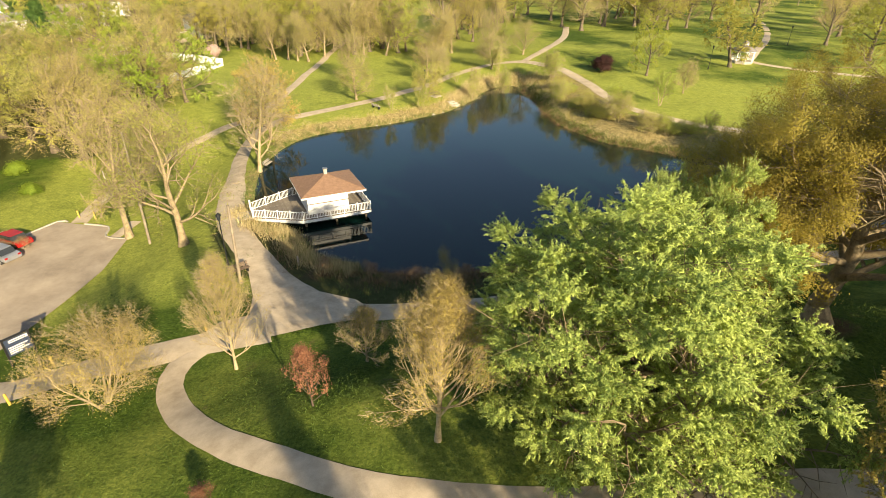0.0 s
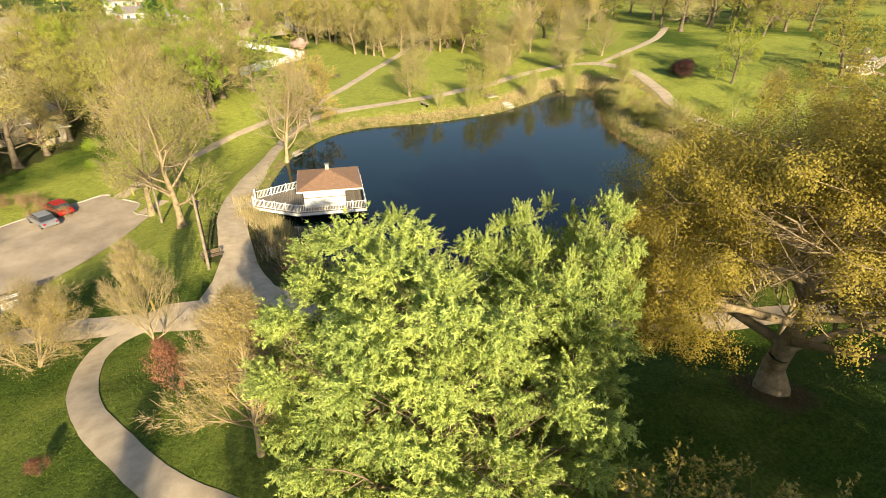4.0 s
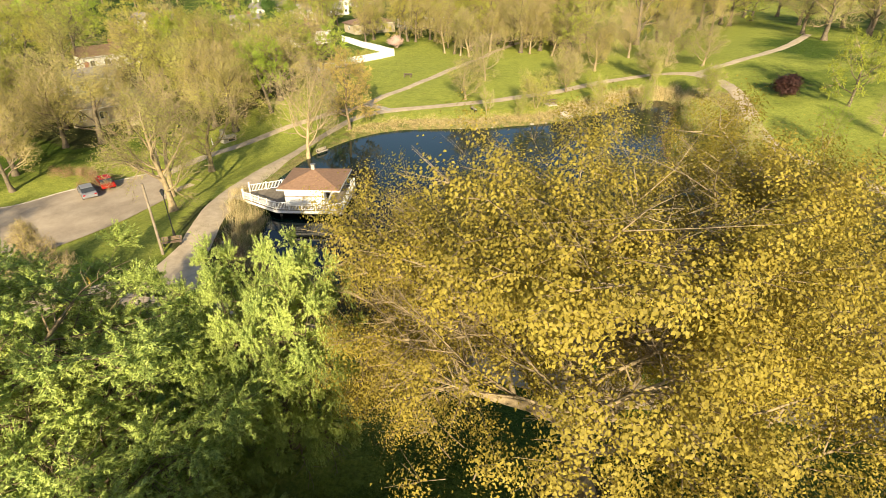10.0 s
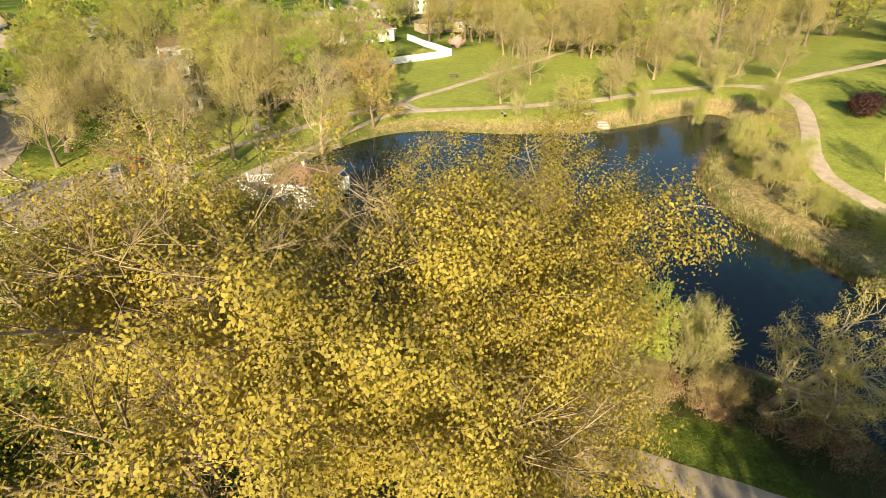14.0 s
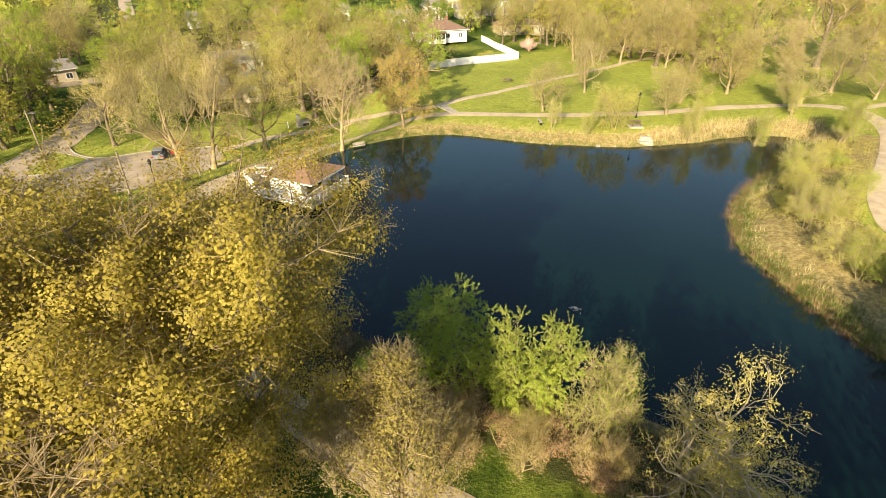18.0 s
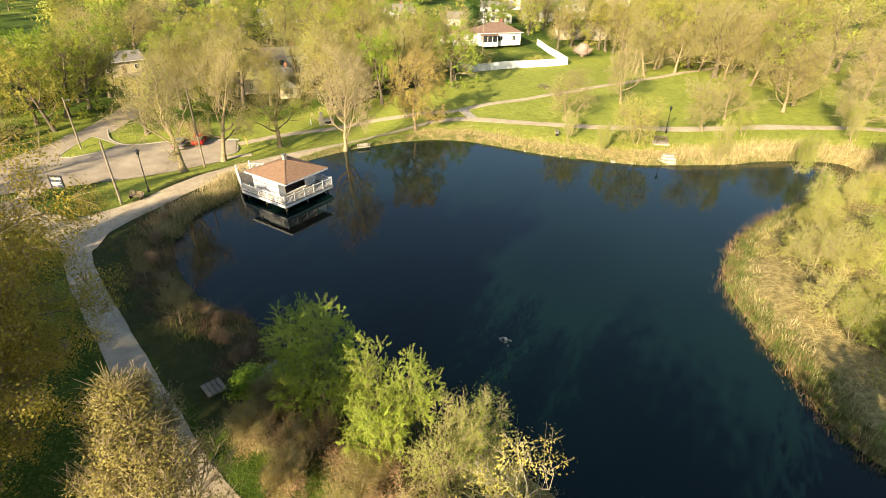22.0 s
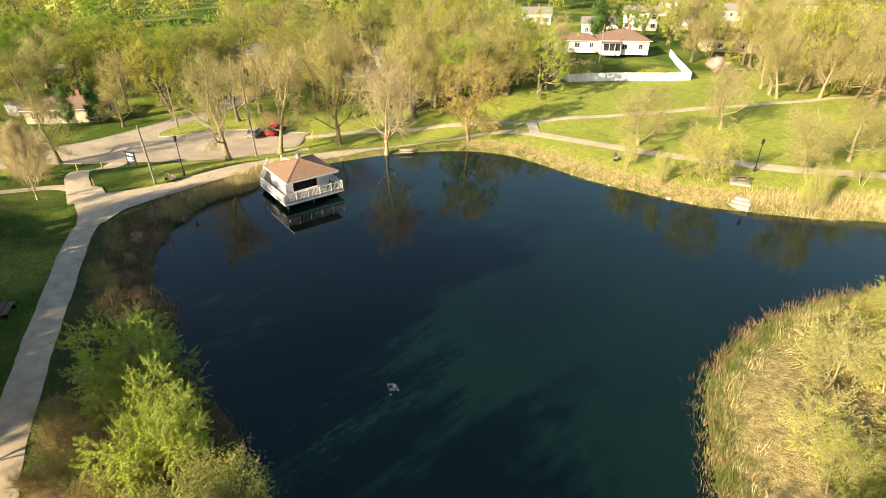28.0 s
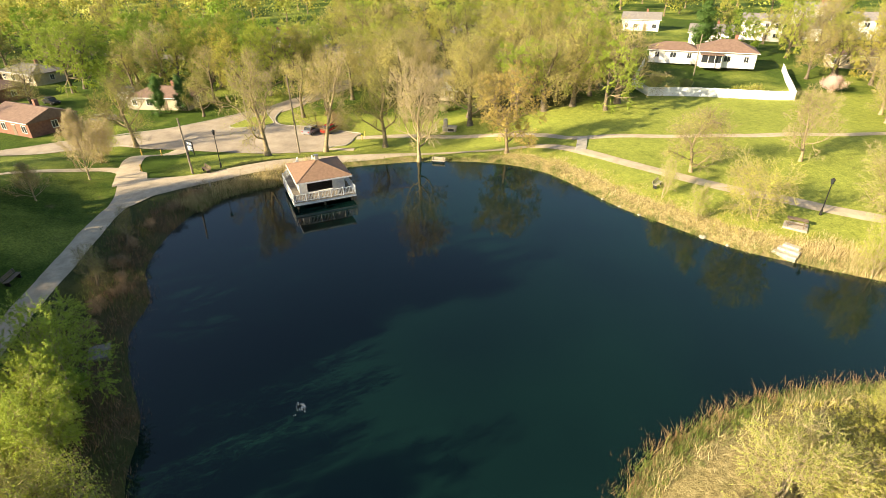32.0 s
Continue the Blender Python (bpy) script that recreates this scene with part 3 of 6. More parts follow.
def limbs_mesh(name, segs, material, sides):
    if not len(segs):
        return None
    a, b, r0, r1 = segs[:, :3], segs[:, 3:6], segs[:, 6], segs[:, 7]
    d = b - a
    d /= np.linalg.norm(d, axis=1)[:, None] + 1e-9
    ref = np.where(np.abs(d[:, :1]) < 0.8, np.array([[1.0, 0, 0]]), np.array([[0, 0, 1.0]]))
    u = np.cross(d, ref)
    u /= np.linalg.norm(u, axis=1)[:, None]
    v = np.cross(d, u)
    ang = np.arange(sides) * 2 * np.pi / sides
    ring = u[:, None, :] * np.cos(ang)[None, :, None] + v[:, None, :] * np.sin(ang)[None, :, None]
    vs = np.concatenate([a[:, None, :] + ring * r0[:, None, None], b[:, None, :] + ring * r1[:, None, None]], axis=1)
    k = np.arange(sides) if sides > 2 else np.arange(1)
    quad = np.stack([k, (k + 1) % sides, (k + 1) % sides + sides, k + sides], 1)
    f = (np.arange(len(segs))[:, None, None] * 2 * sides + quad[None]).reshape(-1, 4)
    return mesh_of(name, vs.reshape(-1, 3), f, material, True)


def leaf_mesh(name, at, length, width, material, nrng, facing, along=None, simple=True):
    """Small pointed leaves at the given places; each turns its face roughly to its direction in facing."""
    n = len(at)
    nm = facing + nrng.normal(size=(n, 3)) * 0.45
    nm /= np.linalg.norm(nm, axis=1)[:, None] + 1e-9
    a = nrng.normal(size=(n, 3))
    if along is not None:
        a = a * 0.7 + along
    a -= nm * (a * nm).sum(axis=1)[:, None]
    a /= np.linalg.norm(a, axis=1)[:, None] + 1e-9
    b = np.cross(nm, a)
    s = length * nrng.uniform(0.6, 1.3, n)[:, None]
    w = width * nrng.uniform(0.7, 1.2, n)[:, None]
    if simple:
        vs = np.stack([at - a * s * 0.5 - b * w * 0.5, at - a * s * 0.4 + b * w * 0.5, at + a * s * 0.55], 1)
        return mesh_of(name, vs.reshape(-1, 3), np.arange(3 * n).reshape(n, 3), material)
    fold = nm * w * 0.15
    vs = np.stack([at - a * s * 0.5, at + b * w * 0.5 - a * s * 0.1 + fold, at + a * s * 0.5, at - b * w * 0.5 - a * s * 0.1 + fold], 1)
    return mesh_of(name, vs.reshape(-1, 3), np.arange(4 * n).reshape(n, 4), material)


KINDS = {}


def tree_kind(key, seeds, H, R, bark_mat, leaf_mat, habit="round", kids=(9, 5, 4, 3), start=0.35, tilt=48, ratio=0.55, rise=0.06, per_tip=6, spread=0.35,
              leaf=0.16, leaf_w=0.09, hair=2, trunk_r=0.03, stems=1, wander=0.22, patch=0.0, droop=0.0, grow_dir=0.0, far=False, full=1.0, dome=0.0, shoots=0, shoot_len=0.9, patch_scale=1.0, clump=0.0, fine=False, low=0.12, cut=None, flat=0.0, bald=None, hair_r=0.0011):
    """Builds the meshes of one kind of tree, H high with a crown R across from its middle, once for each seed."""
    out = []
    for seed in seeds:
        rng, nrng = random.Random(seed), np.random.default_rng(seed)
        segs, tips = grow(rng, habit, kids, start, tilt, ratio, rise, wander, trunk_r, stems)
        reach = np.percentile(np.hypot(tips[:, 0], tips[:, 1]), 98)
        sx, sz = (R - spread * 0.7) / reach, (H - spread * 0.5) / tips[:, 2].max()
        for c in (0, 3):
            segs[:, c:c + 2] *= sx
            segs[:, c + 2] *= sz
        tips[:, :2] *= sx
        tips[:, 2] *= sz
        for arr, c in ((segs, 0), (segs, 3), (tips, 0)):
            rr = np.hypot(arr[:, c], arr[:, c + 1]) / R + 1e-6
            arr[:, c:c + 2] *= (np.minimum(rr, 1.0) ** (full - 1))[:, None]
            arr[:, c + 2] += dome * arr[:, c + 2] * np.clip(1 - arr[:, c + 2] / H, 0, 1) * np.minimum(rr, 1.2) * 2
        tips[:, 3:5] *= sx
        tips[:, 5] *= sz
        tips[:, 3:] /= np.linalg.norm(tips[:, 3:], axis=1)[:, None]
        segs[:, 6:8] *= H
        lv = segs[:, 8]
        if cut:
            reach_of = lambda arr, c: np.hypot(arr[:, c], arr[:, c + 1])
            open_side = lambda arr, c: (arr[:, c + 2] < 0.52 * H) & (arr[:, c] * cut[0] + arr[:, c + 1] * cut[1] > 0.45 * reach_of(arr, c)) | (reach_of(arr, c) > 0.97 * R) | (arr[:, c + 2] < low * H)
            tips = tips[~open_side(tips, 0)]
            outer = (lv > 0) & (np.hypot(segs[:, 3], segs[:, 4]) > 0.93 * R)
            segs = segs[((lv < 2) | ~open_side(segs, 3)) & ~outer]
            lv = segs[:, 8]
        flare = (lv == 0) & (segs[:, 2] < 0.02 * H)
        segs[flare, 6] *= 1.5
        stem_rows = segs[lv == 0]
        meshes = [("trunk" if stems == 1 else "stem", limbs_mesh("trunk", stem_rows[c:c + 7], bark_mat, 6 if far else 8)) for c in range(0, len(stem_rows), 7)] + [("branching", limbs_mesh("branching", segs[lv == 1], bark_mat, 3 if far else 5))]
        thin = segs[:0]
        if hair:
            k = np.repeat(np.arange(len(tips)), hair)
            d = tips[k, 3:] + nrng.normal(size=(len(k), 3)) * 0.6
            d[:, 2] += 0.1 - droop
            d /= np.linalg.norm(d, axis=1)[:, None]
            ln = (0.055 * H * nrng.uniform(0.5, 1.3, len(k)))[:, None]
            r = np.full((len(k), 1), max(hair_r * H, 0.008))
            thin = np.concatenate([thin, np.concatenate([tips[k, :3], tips[k, :3] + d * ln, r, r * 0.4, np.full((len(k), 1), 5)], 1)])
        if hair or far:
            meshes.append(("twig_mass", limbs_mesh("twig_mass", thin if not far else np.concatenate([segs[lv >= 2], thin]), B_MID if far and bark_mat == B_DULL else bark_mat, 2)))
        if not far:
            meshes.append(("small_branching", limbs_mesh("small_branching", segs[lv >= 2], bark_mat, 3)))
        if per_tip:
            keep = np.ones(len(tips), bool)
            if patch:
                f = np.sin(tips[:, 0] * 0.55 * patch_scale + seed) + np.sin(tips[:, 1] * 0.5 * patch_scale + 2 * seed) + np.sin(tips[:, 2] * 0.8 * patch_scale)
                if bald:
                    for hole in bald:
                        f = f - 2.6 * np.exp(-((tips[:, :3] - np.array(hole[:3])) ** 2).sum(axis=1) / hole[3] ** 2)
                keep = f + nrng.normal(size=len(tips)) * 0.5 > patch
            src = tips[keep]
            if clump:
                chosen = []
                for row in src[nrng.permutation(len(src))]:
                    if row[2] > low * H and math.hypot(row[0], row[1]) < R * 0.97 and all(((row[:3] - c[:3]) ** 2).sum() > clump * clump for c in chosen):
                        chosen.append(row)
                src = np.array(chosen)
            middle = np.array([0, 0, H * 0.5])
            if shoots:
                k = np.repeat(np.arange(len(src)), shoots)
                out_d = (src[k, :3] - middle) / np.array([R, R, H * 0.5])
                way = src[k, 3:] * 0.3 + out_d * 0.55 + nrng.normal(size=(len(k), 3)) * 0.62 + np.array([0, 0, 0.12 - 1.6 * droop])
                way[:, 2] *= 1 - flat
                way /= np.linalg.norm(way, axis=1)[:, None]
                base = src[k, :3] + way * (spread * nrng.uniform(0.1, 1.0, len(k)))[:, None] + nrng.normal(size=(len(k), 3)) * 0.1
                ln = shoot_len * nrng.uniform(0.6, 1.3, len(k))
                meshes.append(("shoot_mass", limbs_mesh("shoot_mass", np.concatenate([base, base + way * ln[:, None], np.full((len(k), 1), 0.009), np.full((len(k), 1), 0.004), np.full((len(k), 1), 6)], 1), bark_mat, 2)))
                j = np.repeat(np.arange(len(k)), per_tip)
                f = nrng.uniform(0.0, 1.0, len(j))
                perp = nrng.normal(size=(len(j), 3))
                perp -= way[j] * (perp * way[j]).sum(axis=1)[:, None]
                perp /= np.linalg.norm(perp, axis=1)[:, None]
                go = way[j] * 0.75 + perp * (1.0 - 0.6 * f)[:, None]
                at = base[j] + way[j] * (f * ln[j])[:, None] + go * leaf * 0.6
                at[:, 2] = np.maximum(at[:, 2], 0.15)
                facing = nrng.normal(size=(len(j), 3)) * 0.5 + (at - middle) / np.array([R, R, H * 0.5]) * 0.6 + np.array([0, 0, 0.5])
                meshes.append(("crown", leaf_mesh("crown", at, leaf, leaf_w, leaf_mat, nrng, facing, go * 2.5)))
                out.append([(n, me) for n, me in meshes if me])
                continue
            k = np.repeat(np.arange(len(src)), per_tip)
            at = src[k, :3] + nrng.normal(size=(len(k), 3)) * spread + src[k, 3:] * (nrng.uniform(-0.2, 1.2, len(k)) * spread * 1.5)[:, None]
            at[:, 2] -= droop * np.abs(nrng.normal(size=len(k))) * spread * 3
            at[:, 2] = np.maximum(at[:, 2], 0.15)
            facing = (at - src[k, :3]) / spread * 0.8 + (at - middle) / np.array([R, R, H * 0.5]) * 0.7 + np.array([0, 0, 0.35])
            meshes.append(("crown", leaf_mesh("crown", at, leaf, leaf_w, leaf_mat, nrng, facing, src[k, 3:] * grow_dir if grow_dir else None, not fine)))
        out.append([(n, me) for n, me in meshes if me])
    KINDS[key] = (H, R, out)


plant_count = {}


def plant(key, name, x, y, H, R, label, group="", yaw=None, z=None, lean=(0, 0)):
    h0, r0, variants = KINDS[key]
    i = plant_count[key] = plant_count.get(key, -1) + 1
    yaw = (i * 137.5) % 360 if yaw is None else yaw
    m = pose(x, y, (gz(x, y) if z is None else z) - 0.08, lean[0], lean[1], yaw) @ Matrix.Diagonal((R / r0, R / r0, H / h0, 1))
    t = thing(name, m, label, "bush" if "bush" in name else "tree", group)
    for n, me in variants[i % len(variants)]:
        tagged(part(n, me, None, t), kind="stuff" if n in ("branching", "small_branching", "twig_mass", "shoot_mass") else "")
    return t


tree_kind("big_green", (11, 12), 13.9, 8.3, B_GREY, L_GREEN, kids=(16, 9, 5), start=0.10, tilt=64, ratio=0.62, rise=0.03, per_tip=38, spread=0.45, leaf=0.16, leaf_w=0.055, hair=0, trunk_r=0.03, full=0.8, dome=0.2, shoots=44, shoot_len=0.72, clump=1.28, droop=0.04, flat=0.4, patch=-1.5, patch_scale=1.1)
tree_kind("big_yellow", (9,), 17.4, 11.6, B_MID, L_YELLOW, kids=(14, 9, 8), start=0.28, tilt=60, ratio=0.6, rise=0.04, per_tip=300, spread=0.34, leaf=0.098, leaf_w=0.076, hair=11, hair_r=0.0005, trunk_r=0.042, patch=-1.5, patch_scale=1.8, full=0.72, dome=0.34, clump=0.46, fine=True, low=0.2, cut=(0.45, -0.89),
          bald=((2.3, -3.0, 15.2, 2.4), (-3.0, -2.2, 16.2, 2.2), (-3.0, -5.2, 8.8, 3.2), (-0.8, -5.6, 7.8, 2.6), (1.0, -5.0, 8.2, 2.0), (0.2, -2.4, 5.6, 2.4), (1.2, -5.0, 12.2, 2.4)))
tree_kind("bare", (21, 22, 23), 12, 5, B_MID, L_BUD, kids=(9, 6, 4), start=0.12, tilt=54, per_tip=9, spread=0.4, leaf=0.15, leaf_w=0.09, hair=5, trunk_r=0.020, full=0.85, rise=0.10)
tree_kind("dark_bare", (24, 25, 26), 14, 5.5, B_MID, L_OLIVE, kids=(9, 5, 4), start=0.24, tilt=50, per_tip=14, spread=0.4, leaf=0.12, leaf_w=0.08, hair=4, trunk_r=0.025, full=0.85, rise=0.10)
tree_kind("flat", (28, 29), 2.2, 2.4, B_PALE, L_SHRUB, kids=(6, 4, 2), start=0.05, tilt=52, stems=4, per_tip=13, spread=0.25, leaf=0.13, leaf_w=0.06, hair=1, trunk_r=0.012, far=True, full=0.85, clump=0.42, shoots=7, shoot_len=0.45, low=0.08)
tree_kind("far_budding", (34, 35, 36), 14, 6, B_DULL, L_OLIVE, kids=(8, 5, 3), start=0.26, tilt=50, per_tip=26, spread=0.55, leaf=0.19, leaf_w=0.12, hair=1, trunk_r=0.026, far=True, full=0.82, clump=1.35, shoots=11, shoot_len=0.75)
tree_kind("dense", (56, 57), 16, 7, B_DULL, L_OLIVE, kids=(9, 6, 3), start=0.15, tilt=54, per_tip=13, spread=0.8, leaf=0.55, leaf_w=0.42, hair=0, trunk_r=0.024, far=True, full=0.8)
tree_kind("far_bare", (37, 38, 39), 15, 5.5, B_DULL, L_BUD, kids=(9, 5, 3), start=0.22, tilt=50, per_tip=18, spread=0.42, leaf=0.16, leaf_w=0.10, hair=3, trunk_r=0.026, far=True, full=0.85, rise=0.09)
tree_kind("far_green", (40, 41), 13, 6, B_DULL, L_BRIGHT, kids=(8, 5, 3), start=0.24, tilt=50, per_tip=28, spread=0.6, leaf=0.21, leaf_w=0.13, hair=0, trunk_r=0.026, far=True, full=0.8, clump=1.5, shoots=14, shoot_len=0.8)
tree_kind("far_willow", (42, 43), 13, 6, B_DULL, L_WILLOW, kids=(8, 5, 3), start=0.24, tilt=50, per_tip=26, spread=0.55, leaf=0.19, leaf_w=0.12, hair=1, trunk_r=0.026, far=True, full=0.8, clump=1.45, shoots=13, shoot_len=0.8)
tree_kind("distant", (44, 45, 46), 13, 6, B_GREY, L_OLIVE, kids=(6, 3), tilt=50, per_tip=13, spread=1.2, leaf=0.95, leaf_w=0.65, hair=1, trunk_r=0.024, far=True)
tree_kind("distant_green", (47, 48), 13, 6, B_GREY, L_BRIGHT, kids=(6, 3), tilt=50, per_tip=14, spread=1.2, leaf=0.95, leaf_w=0.65, hair=0, trunk_r=0.024, far=True)
tree_kind("white", (52,), 14, 5.0, B_PALE, L_BUD, kids=(11, 6, 4), start=0.16, tilt=50, per_tip=4, spread=0.35, leaf=0.12, leaf_w=0.08, hair=5, trunk_r=0.019, full=0.85, rise=0.12, wander=0.15)
tree_kind("cone", (62,), 11, 3.6, B_PALE, L_GOLD, kids=(50, 6, 3), start=0.19, tilt=47, ratio=0.44, rise=0.13, habit="cone", per_tip=8, spread=0.2, leaf=0.085, leaf_w=0.05, hair=4, trunk_r=0.016, wander=0.05)
tree_kind("cone_bare", (63,), 9, 3.2, B_PALE, L_GOLD, kids=(36, 6, 3), start=0.12, tilt=52, ratio=0.44, rise=0.13, habit="cone", per_tip=4, spread=0.2, leaf=0.08, leaf_w=0.05, hair=4, trunk_r=0.014, wander=0.07)
tree_kind("rounded", (71,), 12, 5.5, B_GREY, L_GOLD, kids=(11, 6, 4), start=0.2, tilt=56, per_tip=13, spread=0.4, leaf=0.15, leaf_w=0.10, hair=3, trunk_r=0.022, clump=0.8, shoots=8, shoot_len=0.6, full=0.8)
tree_kind("willow", (81, 82), 9, 4.5, B_PALE, L_WILLOW, kids=(8, 5, 3), start=0.2, tilt=48, stems=3, per_tip=30, spread=0.45, leaf=0.17, leaf_w=0.05, hair=0, trunk_r=0.012, droop=0.25, full=0.85, clump=0.75, shoots=11, shoot_len=0.7)
tree_kind("sapling", (83, 84), 6, 2.4, B_PALE, L_WILLOW, kids=(7, 4, 3), start=0.12, tilt=40, stems=3, per_tip=6, spread=0.3, leaf=0.12, leaf_w=0.06, hair=3, trunk_r=0.011, far=True, full=0.8)
tree_kind("fan", (85,), 7, 3.8, B_PALE, L_GOLD, kids=(10, 6, 3), start=0.1, tilt=40, stems=4, per_tip=5, spread=0.28, leaf=0.09, leaf_w=0.055, hair=4, trunk_r=0.013, full=0.85, rise=0.1)
tree_kind("snag", (86,), 10, 5, B_WHITE, L_GOLD, kids=(6, 5, 3), start=0.2, tilt=52, stems=2, per_tip=30, spread=0.16, leaf=0.08, leaf_w=0.055, hair=2, trunk_r=0.03, wander=0.42)
tree_kind("brush", (88, 89), 3, 2.2, B_PALE, L_BRUSH, kids=(5, 4, 3), start=0.1, tilt=38, stems=4, per_tip=3, spread=0.2, leaf=0.14, leaf_w=0.06, hair=2, trunk_r=0.010, far=True)
tree_kind("conifer", (91, 92), 7, 1.9, B_DARK, L_DEEP, kids=(40, 5), start=0.04, tilt=52, ratio=0.30, habit="cone", per_tip=26, spread=0.22, leaf=0.22, leaf_w=0.09, hair=0, trunk_r=0.015)
tree_kind("red_bush", (95,), 4.5, 1.5, B_DARK, L_RED, kids=(26, 4, 3), start=0.08, tilt=40, ratio=0.46, rise=0.16, habit="cone", per_tip=4, spread=0.12, leaf=0.13, leaf_w=0.06, hair=1, trunk_r=0.014, wander=0.08)
tree_kind("purple_bush", (96,), 3.5, 1.9, B_DARK, L_PURPLE, kids=(9, 6, 4), start=0.12, tilt=44, per_tip=14, spread=0.25, leaf=0.2, leaf_w=0.14, hair=0, trunk_r=0.015)
tree_kind("pink_bush", (97,), 4, 2.6, B_DARK, L_PINK, kids=(9, 6, 4), start=0.15, tilt=46, per_tip=12, spread=0.3, leaf=0.22, leaf_w=0.16, hair=0, trunk_r=0.015)
tree_kind("green_bush", (98, 99), 2.2, 1.9, B_DARK, L_BRIGHT, kids=(5, 4, 2), start=0.05, tilt=46, stems=3, per_tip=9, spread=0.26, leaf=0.24, leaf_w=0.16, hair=0, trunk_r=0.012, far=True)

tree_kind("tan_cone", (65,), 12.6, 2.4, B_MID, L_TAN, kids=(30, 6, 3), start=0.14, tilt=52, ratio=0.44, rise=0.13, habit="cone", per_tip=12, spread=0.2, leaf=0.1, leaf_w=0.07, hair=2, trunk_r=0.013, wander=0.08)
tree_kind("gold_shrub", (103, 104), 5.0, 3.0, B_PALE, L_SHRUB, kids=(8, 5, 3), start=0.2, tilt=54, stems=2, per_tip=13, spread=0.35, leaf=0.085, leaf_w=0.045, hair=2, trunk_r=0.014, full=0.82, clump=0.55, shoots=12, shoot_len=0.55, low=0.2)

# the near side, from the lawn to the south bank
plant("big_green", "leafy_tree", 10.0, 18.6, 13.4, 8.3, "broad light green leafy tree with feathery sprays", yaw=20, lean=(-12, 2))
plant("big_green", "leafy_tree", 12.3, 25.3, 12.6, 4.1, "pale green feathery tree behind the broader one", yaw=80)
plant("big_yellow", "cottonwood_tree", 25.7, 29.4, 18.0, 11.0, "huge spreading tree with sparse golden yellow young leaves", yaw=0, lean=(-4, -2.5))
plant("cone", "young_tree", -0.3, 18.7, 9.4, 2.8, "slender pale-trunked young tree with fine olive buds")
plant("cone_bare", "young_tree", -13.8, 27.8, 9.0, 2.5, "pale young tree with bare ascending twigs by the path")
plant("fan", "young_tree", -21.1, 24.8, 6.8, 3.7, "small multi-stemmed tree with tan twigs and buds")
plant("red_bush", "copper_bush", -7.2, 21.9, 4.2, 1.2, "small copper-red leaved young tree on the lawn")
plant("cone_bare", "young_tree", -4.9, 27.4, 4.6, 2.0, "small bare tan tree beside the path")
plant("rounded", "budding_tree", 17.6, 12.4, 10.6, 3.4, "olive-gold budding tree on the upper lawn")

plant("red_bush", "red_bush", -11.4, 16.5, 1.3, 0.7, "low red-leaved shrub beside the curving footpath")
# unseen, mostly south of the flight line; some known by their long shadows on the lawn
# dense ones are shade casters, tuned to darken crowns, pond and east bank
for x, y, h, r, k in ((27, -2, 20, 5.5, "dense"), (20, -8, 14, 6.0, "dense"), (31, -4, 17.5, 7, "dense"), (41, 4, 19.5, 8, "dense"), (52, 9, 12.5, 8, "dense"),
                      (64, 12, 20, 9, "dense"), (59, 26, 17, 9, "dense"), (33, 6, 14.5, 6.5, "dense"), (76, 24, 21, 9, "dense"), (37, -7, 18, 7, "dense"), (57, 55, 18, 7.5, "dense")):
    plant(k, "budding_tree", x, y, h, r, "large unseen tree placed to shade the lawn, crowns, pond and banks", "trees on the south lawn")
for x, y, h in ((-8.5, -5, 13), (7.5, -6.5, 13), (12, -3, 14)):
    plant("cone_bare", "bare_tree", x, y, h, 3.0, "slim bare tree on the south lawn", "trees on the south lawn")
# by the parking and the west shore
W_SHORE = "trees by the west shore"
plant("dark_bare", "bare_tree", -25.4, 46.9, 15, 6.2, "broad bare tan tree with thin twigs beside the path", W_SHORE)
plant("dark_bare", "budding_tree", -34.6, 53.2, 16, 5.6, "tall dark-stemmed tree with first olive buds by the car park", W_SHORE)
plant("dark_bare", "budding_tree", -37.8, 62.6, 14.5, 6, "dark-stemmed tree with olive buds", W_SHORE)
plant("white", "sycamore_tree", -24.4, 69.0, 15.5, 5.0, "white-barked bare sycamore at the water's edge")
plant("rounded", "budding_tree", -26.3, 81.8, 12.4, 5.4, "rounded tree with dense olive-yellow buds by the path")
plant("dark_bare", "bare_tree", -38.0, 20.2, 12.5, 6.0, "dark leaning bare tree beside the road")
plant("sapling", "young_tree", -34, 17.5, 6, 3, "small bare tree beside the road")
# north meadow
N_MEADOW = "trees on the north meadow"
for x, y, h, r in ((-15.8, 104.4, 9.2, 4.8), (-18.5, 119.8, 10, 4.2), (-0.4, 118.3, 8.5, 4.2), (-2.6, 127.0, 9, 5.0), (0.2, 139.0, 11, 5.6), (-1.0, 144.0, 12, 6.0), (13.0, 134, 9.5, 5), (14, 150, 12, 6), (-14, 152, 11, 5.5), (22, 144, 10, 5)):
    plant("bare", "bare_tree", x, y, h, r, "leaning bare tan tree on the meadow", N_MEADOW)
for x, y, h, r in ((-42.7, 147.6, 12, 4), (-39, 146, 11, 4.5), (-36, 143.6, 12, 4), (-33, 142.6, 11, 4.5), (-37, 151, 11, 4.8), (-39.1, 155.8, 12, 5), (-30, 149, 11, 4.8), (-24.2, 160.4, 14, 6), (-29, 156, 12, 5), (-46, 156, 14, 5), (-20, 152, 12, 5), (-9, 160, 12, 6), (4, 158, 12, 6)):
    plant("dark_bare" if int(x) % 3 == 0 else "bare", "bare_tree", x, y, h, r, "tall bare tree in the row at the meadow's edge", "row of trees at the meadow's edge")
